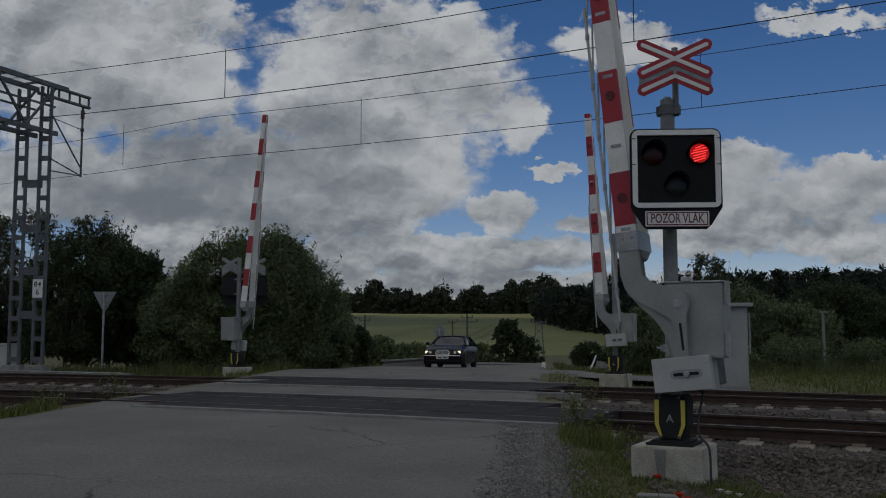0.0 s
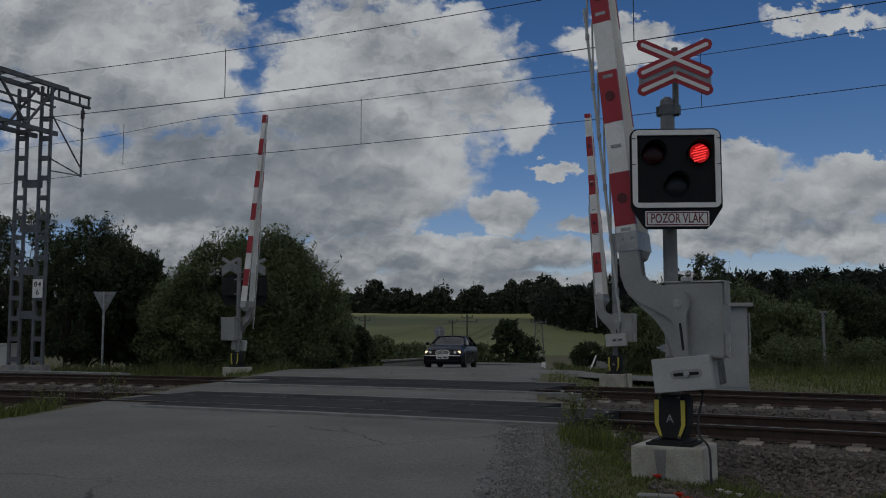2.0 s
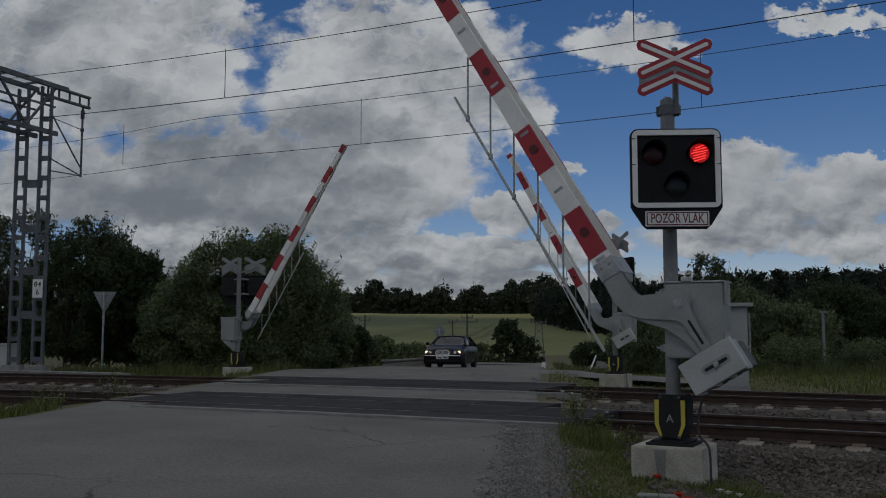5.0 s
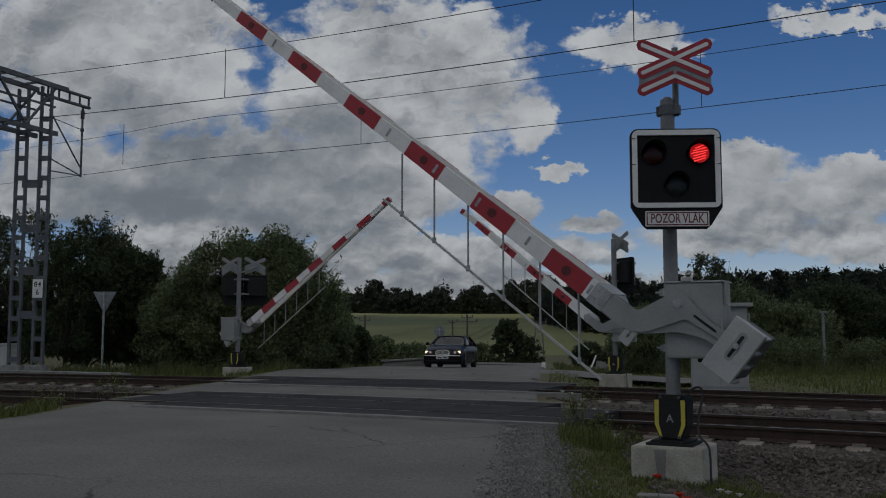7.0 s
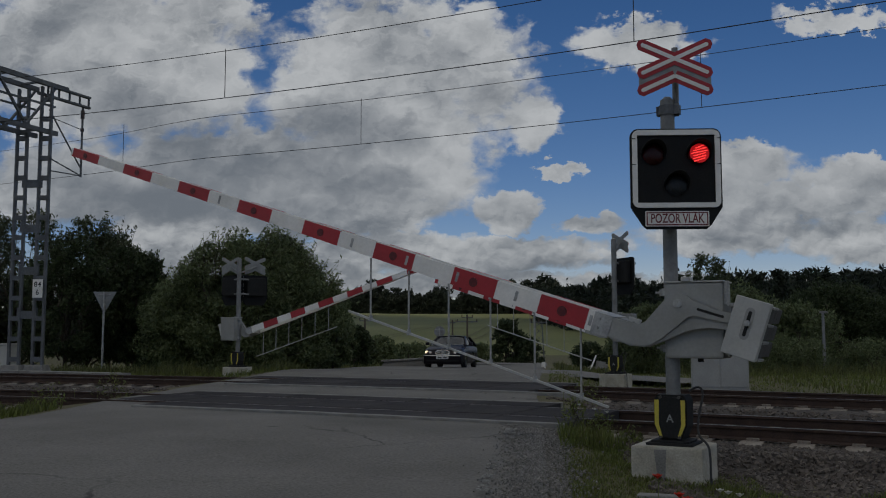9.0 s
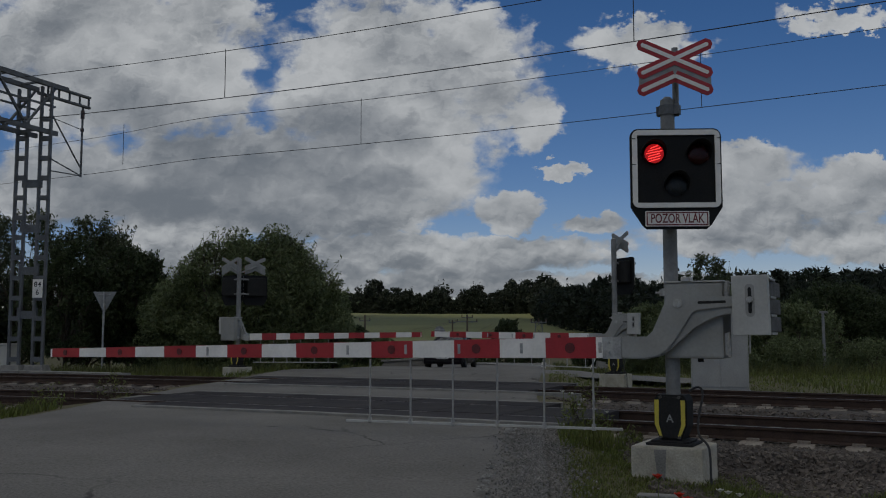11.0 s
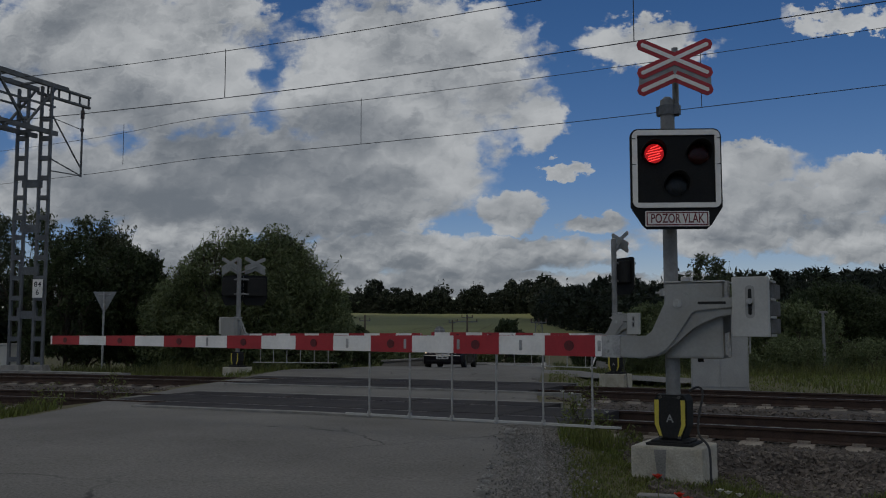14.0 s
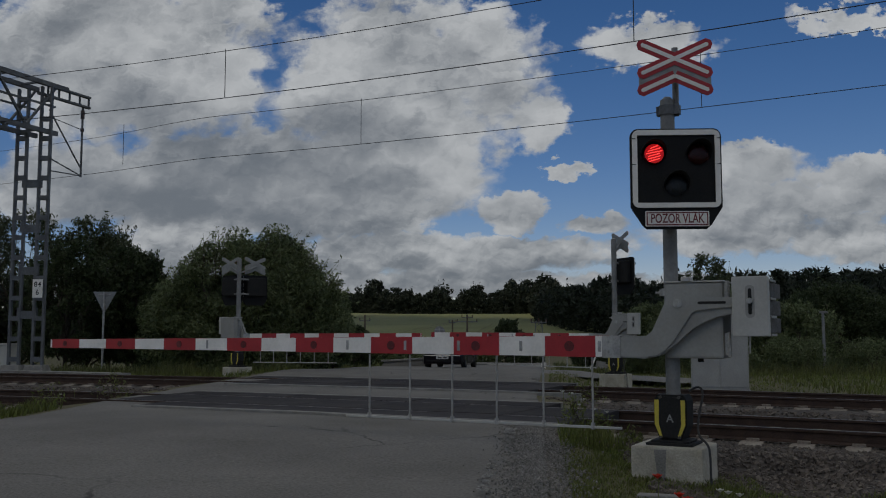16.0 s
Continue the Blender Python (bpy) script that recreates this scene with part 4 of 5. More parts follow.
for side in (-.42, .42):
    chord("upper_chord", along_beam(-14, side, MH + .05), along_beam(.9 if side > 0 else .5, side, MH + .05))
    chord("lower_chord", along_beam(-14, side, MH - 1.45), along_beam(.5, side, MH - 1.45))
    chord("rail_chord", along_beam(-14, side, MH - .62), along_beam(.4, side, MH - .62), .05, .06)
    for k in range(12):
        s = -13.4 + 1.15 * k
        up = k % 2
        chord("brace", along_beam(s, side, MH - (1.4 if up else 0)), along_beam(s + 1.15, side, MH - (0 if up else 1.4)), .07, .06)
for k in range(12):
    s = -13.4 + 1.2 * k
    chord("cross_member", along_beam(s, -.42, MH + .05), along_beam(s, .42, MH + .05), .06, .06)
    chord("cross_member", along_beam(s, -.42, MH - 1.45), along_beam(s, .42, MH - 1.45), .06, .06)
# boxed end of the beam
for z in (.12, -.22):
    chord("end_chord", along_beam(0, .1, MH + z), along_beam(2.2, .1, MH + z), .12, .07)
for s in (.4, .85, 1.3, 1.75, 2.15):
    chord("end_post", along_beam(s, .1, MH + .12), along_beam(s, .1, MH - .22), .05, .06)
HANG = along_beam(1.95, .05, 0)
part("hanger_post", rod(bmesh.new(), HANG + Vector((0, 0, MH - .22)), HANG + Vector((0, 0, 6.38)), .035, seg=10), "steel_dark", mast)
part("insulator", rod(rod(bmesh.new(), HANG + Vector((0, 0, MH - .35)), HANG + Vector((0, 0, MH - .62)), .065, seg=12), HANG + Vector((0, 0, MH - .95)), HANG + Vector((0, 0, MH - 1.05)), .06, seg=12), "insulator", mast)
part("stay", rod(bmesh.new(), Vector((.45, 0, MH - .75)), HANG + Vector((0, 0, 6.65)), .025, seg=8), "steel_dark", mast)
part("register_arm", rod(bmesh.new(), Vector((.55, 0, 6.65)), HANG + Vector((0, 0, 6.42)), .022, seg=8), "steel_dark", mast)
part("register_arm", rod(bmesh.new(), Vector((.55, 0, 6.28)), HANG + Vector((0, 0, 6.42)), .018, seg=8), "steel_dark", mast)
part("tie", rod(bmesh.new(), Vector((.55, 0, MH - 1.0)), HANG + Vector((0, 0, MH - 1.0)), .014, seg=8), "steel_dark", mast)
km = thing("distance_board", Matrix.Translation(mast_at + Vector((.35, -.14, 2.62))), "small white kilometre board on the mast", "sign")
km_face = part("board", plate(bmesh.new(), rounded(-.15, .15, -.28, .28, .02), -.012, .012), "white", km)
for words, z in (("84", .12), ("6", -.12)):
    text("digits", words, 0.22, "ink", km, Matrix.Translation((0, -.015, z)) @ Matrix.Rotation(radians(90), 4, "X"))
part("strap", frame_bar(-.17, .17, -.02, .02, .006), "zinc", km)


def wire(label, pts, r):
    ob = cable("overhead_wire", pts, r, "wire")
    return tagged(ob, label, "overhead wire", "overhead wires")


far_hang = mast_at + HANG + Vector((0, 0, 6.40))
for line, zs, names in ((near_track, (6.12, 5.27), "over the near track"), (far_track, (6.60, 5.55), "over the far track")):
    for z, r in zip(zs, (.0065, .0075)):
        top = z > 6
        pts = [(x, line(x), z) for x in [22 - 1.5 * i for i in range(21)]]
        if line is far_track:
            end = far_hang + Vector((0, 0, 1.15 if top else 0))
            pts = pts[:-1] + [tuple(end), tuple(end + Vector((-12, 5.5, -0.1)))]
        else:
            pts += [(x, line(x), z) for x in (-11, -16, -24, -36)]
        wire("thin dark " + ("carrying" if top else "contact") + " wire " + names, pts, r)
    for x in ((-3.86, 2.72, 9.5) if line is near_track else (-8.45, -1.93, 5.09, 11.5)):
        ob = part("dropper", rod(bmesh.new(), (x, line(x), zs[1]), (x, line(x), zs[0] + 0.04), .007, seg=6), "wire")
        tagged(ob, "thin dark dropper between overhead wires", "wire dropper", "droppers")


# ---- signs, posts, cabinets ----
def sign_post(name, x, y, z0, z1, r, label):
    top = thing(name, Matrix.Translation((x, y, z0)), label, "road sign")
    part("pole", rod(bmesh.new(), (0, 0, -.3), (0, 0, z1 - z0), r, seg=12), "zinc", top)
    return top


y_sign = sign_post("give_way_sign", -12.05, 33.2, ground_z(-12.05, 33.2), 2.55, .038, "back of a triangular road sign on a steel pole")
zt = 2.58 - ground_z(-12.05, 33.2)
part("plate", plate(bmesh.new(), [(-.42, zt), (.42, zt), (.03, zt - .73), (-.03, zt - .73)], .045, .062, .006), "sign_back", y_sign, "bare aluminium back of the plate")
part("clamp", bar(bmesh.new(), (-.22, .03, zt - .09), (.22, .03, zt - .09), .03, .03), "zinc", y_sign)
r_sign = sign_post("round_road_sign", -0.23, 62.0, ground_z(-0.23, 62.0), 1.40, .04, "grey back of a round road sign on a pole")
zt = 1.17 - ground_z(-0.23, 62.0)
bm = bmesh.new()
bmesh.ops.create_cone(bm, cap_ends=True, segments=32, radius1=.36, radius2=.36, depth=.02, matrix=Matrix.Translation((0, .06, zt)) @ Matrix.Rotation(radians(90), 4, "X"))
face = part("plate", bm, "post_paint", r_sign, "dull grey back of the plate")
for z in (-.14, .14):
    part("stiffener", bar(bmesh.new(), (-.30, .04, zt + z), (.30, .04, zt + z), .03, .03), "zinc", face)

cab = thing("relay_cabinet", Matrix.Translation((6.10, 20.75, -.22)) @ Matrix.Rotation(radians(-14), 4, "Z"), "pale grey steel relay cabinet with a flat lid beside the track", "relay cabinet")
bm = bmesh.new()
box(bm, -.60, .60, -.35, .35, .10, 1.92, 0.015)
part("body", bm, "cabinet", cab)
bm = bmesh.new()
box(bm, -.72, .72, -.47, .47, 1.92, 2.0, 0.012)
part("lid", bm, "cabinet", cab)
bm = bmesh.new()
box(bm, -.66, .66, -.42, .42, -.3, .10, 0.02)
part("plinth", bm, "kerb", cab)
for s in (-1, 1):
    bm = bmesh.new()
    box(bm, s * .30 - .28, s * .30 + .28, -.366, -.35, .18, 1.86, 0.006)
    d = part("door", bm, "cabinet", cab)
    bm = bmesh.new()
    box(bm, s * .05 - .012, s * .05 + .012, -.385, -.366, .98, 1.08, 0.004)
    part("handle", bm, "zinc", d)
for z in (1.05, 1.75):
    part("bracket", rod(bmesh.new(), (.60, -.25, z), (.66, -.25, z), .02, seg=8), "zinc", cab)
part("conduit", rod(bmesh.new(), (.64, -.25, .9), (.64, -.25, 1.75), .02, seg=8), "zinc", cab)

marker = thing("marker_post", Matrix.Translation((13.0, 32.0, ground_z(13.0, 32.0))), "grey concrete marker post with a small cap in tall grass", "marker post")
bm = bmesh.new()
hexa(bm, [(-.05, -.04, -.4), (.05, -.04, -.4), (.05, .04, -.4), (-.05, .04, -.4), (-.04, -.03, 2.1), (.04, -.03, 2.1), (.04, .03, 2.1), (-.04, .03, 2.1)], .01)
part("shaft", bm, "post_paint", marker)
bm = bmesh.new()
box(bm, -.10, .15, -.06, .06, 2.1, 2.18, .01)
part("cap", bm, "post_paint", marker)

hut = thing("cable_box", Matrix.Translation((-14.55, 31.0, -.3)), "small white steel cable box behind the mast", "cable box")
bm = bmesh.new()
box(bm, -.36, .36, -.25, .25, .0, 1.02, .015)
part("body", bm, "pale_paint", hut)
bm = bmesh.new()
box(bm, -.40, .40, -.29, .29, 1.02, 1.07, .01)
part("lid", bm, "pale_paint", hut)
slab = thing("cable_duct", Matrix.Translation((-11.6, 27.65, -.06)) @ Matrix.Rotation(radians(-25), 4, "Z"), "pale concrete cable duct beside the track", "cable duct")
for i in range(6):
    bm = bmesh.new()
    box(bm, -3.0 + i, -2.02 + i, -.2, .2, -.2, .06, .012)
    part("cover", bm, "kerb", slab)

kerb_bit = thing("concrete_slab", Matrix.Translation((1.72, 7.62, ground_z(1.72, 7.62))) @ Matrix.Rotation(radians(-18), 4, "Z"), "small grey concrete slab lying in the grass", "concrete slab")
bm = bmesh.new()
box(bm, -.16, .16, -.07, .07, -.04, .03, .01)
part("slab", bm, "kerb", kerb_bit)

# guard rail and low wall where the road drops away
wall = thing("culvert_parapet", Matrix.Translation((-2.35, 47.5, -1.2)), "low grey concrete culvert parapet beside the road", "parapet")
bm = bmesh.new()
hexa(bm, [(-1.6, -.3, -.5), (1.5, -1.0, -.5), (1.5, -.6, -.5), (-1.6, .1, -.5), (-.6, -.3, .85), (1.5, -1.0, 1.0), (1.5, -.6, 1.0), (-.6, .1, .85)], .03)
part("block", bm, "asphalt_pale", wall)
bm = bmesh.new()
hexa(bm, [(-.75, -.36, .85), (1.6, -1.08, 1.0), (1.6, -.52, 1.0), (-.75, .16, .85), (-.75, -.36, .93), (1.6, -1.08, 1.08), (1.6, -.52, 1.08), (-.75, .16, .93)], .015)
part("coping", bm, "kerb", wall)
stub = thing("marker_stone", Matrix.Translation((4.65, 43.5, -.75)), "white painted marker stone beside the road", "marker stone")
bm = bmesh.new()
hexa(bm, [(-.11, -.1, -.3), (.11, -.1, -.3), (.11, .1, -.3), (-.11, .1, -.3), (-.08, -.07, .5), (.08, -.07, .5), (.08, .07, .5), (-.08, .07, .5)], .02)
part("stone", bm, "white", stub)


# leftovers in the grass beyond the far barrier
post_bit = thing("leaning_post", Matrix.Translation((8.55, 55.0, ground_z(8.55, 55.0))), "short white post leaning in the meadow grass", "post")
part("shaft", bar(bmesh.new(), (0, 0, -.1), (.42, 0, .92), .13, .08), "white", post_bit)
for x, y, w, h, turn in ((9.25, 55.2, .62, .62, 12), (9.75, 55.5, .50, .46, -20)):
    pile = thing("concrete_block", Matrix.Translation((x, y, ground_z(x, y))) @ Matrix.Rotation(radians(turn), 4, "Z"), "grey weathered concrete block lying in the meadow", "concrete block", "blocks in the meadow")
    part("block", hexa(bmesh.new(), [(-w / 2, -.2, -.2), (w / 2, -.2, -.2), (w / 2, .2, -.2), (-w / 2, .2, -.2), (-w * .32, -.17, h), (w * .42, -.17, h * .86), (w * .42, .17, h * .86), (-w * .32, .17, h)], .03), "kerb", pile)


# ---- power poles far off ----
def power_pole(x, y, h, arms, lattice=False):
    z = ground_z(x, y)
    top = thing("power_pole", Matrix.Translation((x, y, z)), "lattice steel power pole in the meadow" if lattice else "dark wooden power pole with a crossarm", "power pole", "power poles")
    if lattice:
        for sx in (-1, 1):
            for sy in (-1, 1):
                part("leg", rod(bmesh.new(), (sx * .55, sy * .3, -.4), (sx * .28, sy * .18, h), .035, seg=6), "steel_dark", top)
        n = 7
        for k in range(n):
            a, b = k / n, (k + 1) / n
            wa, wb = .55 - .27 * a, .55 - .27 * b
            part("brace", rod(bmesh.new(), (-wa, -.25, a * h), (wb, -.25, b * h), .02, seg=6), "steel_dark", top)
            part("brace", rod(bmesh.new(), (wa, -.25, a * h), (-wb, -.25, b * h), .02, seg=6), "steel_dark", top)
    else:
        part("pole", rod(bmesh.new(), (0, 0, -.5), (0, 0, h), .15, .11, 10), "wood", top)
    for zz, w in arms:
        part("crossarm", bar(bmesh.new(), (-w, 0, zz), (w, 0, zz), .12, .12), "steel_dark", top)
        for s in (-1, 0, 1):
            part("insulator", rod(bmesh.new(), (s * w * .93, 0, zz + .05), (s * w * .93, 0, zz + .35), .06, seg=8), "insulator", top)
    return top


power_pole(3.05, 118, 6.35, ((5.45, 1.3), (6.0, .7)))
power_pole(-9.35, 112, 6.2, ((5.5, .65),))
power_pole(9.0, 88, 4.5, ((4.35, .75),), True)
power_pole(1.3, 128, 5.6, ((5.4, .5),))


# ---- the waiting car ----
def car():
    m = Matrix.Translation((-0.02, 40.0, road_z(40.0) + .004)) @ Matrix.Rotation(radians(-10.5), 4, "Z") @ Matrix.Rotation(radians(-1.7), 4, "X")
    top = thing("car", m, "black saloon car waiting with its headlights on", "car")
    # upper edge and half width of the body from nose to tail
    ys = np.array([.0, .04, .12, .32, .70, 1.20, 1.50, 2.60, 3.70, 4.20, 4.55, 4.70, 4.74])
    zs = np.array([.52, .66, .735, .79, .855, .92, .945, .965, .96, .95, .93, .82, .55])
    ws = np.array([.66, .745, .80, .845, .868, .878, .885, .89, .885, .865, .83, .78, .74])
    bm = bmesh.new()
    rows = []
    for y in np.concatenate((np.linspace(0, .35, 8), np.linspace(.5, 4.5, 17), np.linspace(4.58, 4.74, 5))):
        z, w = float(np.interp(y, ys, zs)), float(np.interp(y, ys, ws))
        half = [(.90 * w, .17), (.975 * w, .27), (w, .42), (.995 * w, min(.60, z - .05)), (.965 * w, z - .045), (.90 * w, z - .008), (.70 * w, z + .018), (.35 * w, z + .034)]
        rows.append([bm.verts.new((x, float(y), h)) for x, h in [(-p, q) for p, q in half] + [(0, z + .038)] + half[::-1]])
    for a, b in zip(rows, rows[1:]):
        for i in range(len(a) - 1):
            bm.faces.new((a[i], a[i + 1], b[i + 1], b[i]))
        bm.faces.new((a[-1], a[0], b[0], b[-1]))
    bm.faces.new(rows[0]), bm.faces.new(rows[-1])
    part("body", bm, "car_paint", top, soft=True)

    def patch(name, at, mat, nu=9, nv=6, label=""):
        """A curved sheet over s from -1 to 1 and t from 0 to 1."""
        b = bmesh.new()
        g = [[b.verts.new(at(-1 + 2 * i / (nu - 1), j / (nv - 1))) for i in range(nu)] for j in range(nv)]
        for p, q in zip(g, g[1:]):
            for i in range(nu - 1):
                b.faces.new((p[i], p[i + 1], q[i + 1], q[i]))
        bmesh.ops.solidify(b, geom=list(b.faces), thickness=.012)
        return part(name, b, mat, top, label, soft=True)

    patch("roof", lambda s, t: (s * .615, 2.00 + .10 * s * s + 1.48 * t, 1.37 + .055 * math.sin(math.pi * min(1, t * .9 + .12)) - .05 * s ** 4), "car_paint")
    patch("windscreen", lambda s, t: (s * (.77 - .165 * t), 1.16 + .20 * s * s + (.86 - .10 * s * s) * t, .945 + .43 * t + .02 * math.sin(math.pi * t) - .045 * t * s ** 4), "car_glass")
    patch("rear_window", lambda s, t: (s * (.74 - .13 * t), 4.22 - .14 * s * s - .74 * t, .95 + .43 * t - .045 * t * s ** 4), "car_glass")

    def quad(name, pts, mat, label=""):
        b = bmesh.new()
        b.faces.new([b.verts.new(p) for p in pts])
        bmesh.ops.solidify(b, geom=list(b.faces), thickness=.012)
        return part(name, b, mat, top, label)

    for s in (-1, 1):
        quad("side_window", [(s * .80, 1.55, .99), (s * .83, 2.52, 1.0), (s * .60, 2.50, 1.385), (s * .585, 2.14, 1.355)], "car_glass")
        quad("side_window", [(s * .83, 2.62, 1.0), (s * .80, 3.55, 1.0), (s * .60, 3.38, 1.345), (s * .60, 2.60, 1.385)], "car_glass")
        part("pillar", bar(bmesh.new(), (s * .80, 1.30, .96), (s * .59, 2.12, 1.375), .06, .05), "car_paint", top)
        part("pillar", bar(bmesh.new(), (s * .835, 2.57, .98), (s * .605, 2.55, 1.39), .08, .04), "car_paint", top)
        part("pillar", bar(bmesh.new(), (s * .80, 4.1, .99), (s * .60, 3.42, 1.365), .12, .05), "car_paint", top)
        part("chrome_strip", bar(bmesh.new(), (s * .885, 1.5, .62), (s * .895, 3.9, .62), .02, .02), "chrome", top)
        b = bmesh.new()
        box(b, min(s * .88, s * 1.06), max(s * .88, s * 1.06), 1.50, 1.62, .96, 1.10, .025)
        part("mirror", b, "car_paint", top)
        for y in (.85, 3.62):
            wheel = part("wheel", rod(bmesh.new(), (s * .70, y, .315), (s * .70, y + .001, .315), .01, seg=6), "tyre", top)
            b = bmesh.new()
            bmesh.ops.create_cone(b, cap_ends=True, segments=28, radius1=.315, radius2=.315, depth=.20, matrix=Matrix.Translation((s * .79, y, .315)) @ Matrix.Rotation(radians(90), 4, "Y"))
            part("tyre", b, "tyre", wheel)
            b = bmesh.new()
            bmesh.ops.create_cone(b, cap_ends=True, segments=24, radius1=.20, radius2=.20, depth=.02, matrix=Matrix.Translation((s * .892, y, .315)) @ Matrix.Rotation(radians(90), 4, "Y"))
            part("rim", b, "chrome", wheel)
        for x, r, lit in ((.70, .07, 1), (.54, .06, 0)):
            part("headlight", rod(bmesh.new(), (s * x, -.005 + (x - .5) * .25, .64), (s * x, .10, .64), r, seg=16), "headlight" if lit else "chrome", top,
                 "glowing round headlight" if lit else "round chrome headlight")
        part("fog_lamp", rod(bmesh.new(), (s * .60, -.005, .35), (s * .60, .06, .35), .05, seg=12), "chrome", top)
    arch = [(-.27, .53), (.27, .53), (.315, .60), (.30, .68), (.20, .735), (0, .75), (-.20, .735), (-.30, .68), (-.315, .60)]
    grille = part("grille_frame", plate(bmesh.new(), arch, -.035, .12, .012), "chrome", top, "arched chrome grille surround")
    part("grille_gap", plate(bmesh.new(), [(x * .86, .64 + (z - .64) * .74) for x, z in arch], -.040, -.034), "black", grille)
    for k in range(9):
        x = -.20 + .05 * k
        b = bmesh.new()
        box(b, x - .008, x + .008, -.046, -.038, .575, .705)
        part("grille_bar", b, "chrome", grille)
    b = bmesh.new()
    hexa(b, [(-.82, .00, .15), (.82, .00, .15), (.87, .20, .15), (-.87, .20, .15), (-.80, -.06, .52), (.80, -.06, .52), (.88, .20, .52), (-.88, .20, .52)], .03)
    bumper = part("bumper", b, "car_paint", top)
    part("bumper_strip", bar(bmesh.new(), (-.78, -.065, .50), (.78, -.065, .50), .03, .03), "chrome", bumper)
    b = bmesh.new()
    box(b, -.26, .26, -.085, -.062, .36, .47, .004)
    num = part("number_plate", b, "plate", top, "white plate with dark bars")
    for x0, x1 in ((-.19, -.03), (.03, .19)):
        b = bmesh.new()
        box(b, x0, x1, -.089, -.0845, .385, .445)
        part("dark_bar", b, "ink", num)
    b = bmesh.new()
    box(b, -.70, .70, -.05, .0, .25, .32, .005)
    part("air_intake", b, "matt_black", bumper)


car()


# ---- plants ----
def leaf_cloud(rng, centres, radii, count, size, long=1.0, droop=0.0):
    """Small leaves scattered in clumps; returns vertices and faces."""
    c = np.asarray(centres)
    r = np.asarray(radii)
    w = r[:, 0] * r[:, 1] * r[:, 2]
    pick = rng.choice(len(c), count, p=w / w.sum())
    d = rng.normal(size=(count, 3))
    d /= np.linalg.norm(d, axis=1)[:, None]
    rad = rng.uniform(0.0, 1.0, count) ** 0.42
    p = c[pick] + d * r[pick] * rad[:, None]
    a = rng.normal(size=(count, 3))
    a[:, 2] -= droop
    a /= np.linalg.norm(a, axis=1)[:, None]
    b = np.cross(a, rng.normal(size=(count, 3)))
    b /= np.linalg.norm(b, axis=1)[:, None]
    s = size * rng.uniform(0.55, 1.35, count)[:, None]
    v = np.stack((p - a * s * long, p + b * s * 0.42, p + a * s * long, p - b * s * 0.42), axis=1).reshape(-1, 3)
    return v, np.arange(count * 4).reshape(-1, 4)


def limb(bm, a, b, r1, r2, rng, bend=0.12):
    a, b = Vector(a), Vector(b)
    mid = (a + b) / 2 + Vector(rng.normal(size=3)) * (b - a).length * bend
    rod(bm, a, mid, r1, (r1 + r2) / 2, 7)
    rod(bm, mid, b, (r1 + r2) / 2, r2, 7)


def broadleaf(name, x, y, h, w, leaf, seed, count, size, label, category, trunks=1, low=0.15, long=1.0, lean=0.0, wisps=0, depth=None, group=""):
    """Trunk and limbs with a crown of many clumps of small leaves, ragged at the edge."""
    rng = np.random.default_rng(seed)
    z = ground_z(x, y)
    top = thing(name, Matrix.Translation((x, y, z)), label, category, group)
    dep = depth or w * .8
    cs, rs = [], []
    bm = bmesh.new()
    n = int(70 + 26 * w)
    for k in range(n):
        t = rng.uniform(low, 1.0)
        grow = math.sin(math.pi * min(1, (t - low) / (1 - low) * .70 + .24)) ** .6
        ang, rr = rng.uniform(0, math.tau), rng.uniform(.05, 1.0) ** .42
        cx, cy, cz = rr * grow * w / 2 * math.cos(ang) + lean * t * h * .06, rr * grow * dep / 2 * math.sin(ang), t * h * .95
        cs.append((cx, cy, cz))
        q = rng.uniform(.05, .125) * w * (.6 + .4 * (1 - rr)) + .08
        rs.append((q, q, q * rng.uniform(.7, 1.25)))
        if k % 9 == 0:
            limb(bm, (cx * .12, cy * .12, max(0.2, cz * .35)), (cx, cy, cz), .03 * h / 4, .008, rng)
    for k in range(wisps):
        ang = rng.uniform(0, math.tau)
        t = rng.uniform(.45, .98)
        grow = math.sin(math.pi * min(1, (t - low) / (1 - low) * .70 + .24)) ** .6
        b0 = Vector((grow * w * .46 * math.cos(ang), grow * dep * .46 * math.sin(ang), h * t * .95))
        tip = b0 + Vector((rng.uniform(-.03, .09) * w + lean * .22, rng.normal() * .2, rng.uniform(.06, .18) * h))
        rod(bm, b0 * .8, tip, .012, .004, 5)
        for s in np.linspace(.0, 1, 8):
            p = b0.lerp(tip, s)
            cs.append(tuple(p))
            rs.append((.16 - .08 * s, .16 - .08 * s, .15 - .06 * s))
    part("branch_work", bm, "bark", top)["kind"] = "stuff"
    for k in range(trunks):
        bm = bmesh.new()
        o = Vector((rng.normal() * .15 * w * (trunks > 1), rng.normal() * .1 * w * (trunks > 1), 0))
        rod(bm, o * .4 - Vector((0, 0, .3)), o + Vector((0, 0, h * .62)), .035 * h / 2.2, .02 * h / 2.5, 8)
        part("trunk", bm, "bark", top)
    v, f = leaf_cloud(rng, cs, rs, int(count * 2.1), size * .74, long, .4)
    crown = raw("crown", v, f, leaf, top)
    crown["kind"] = "stuff"
    return top


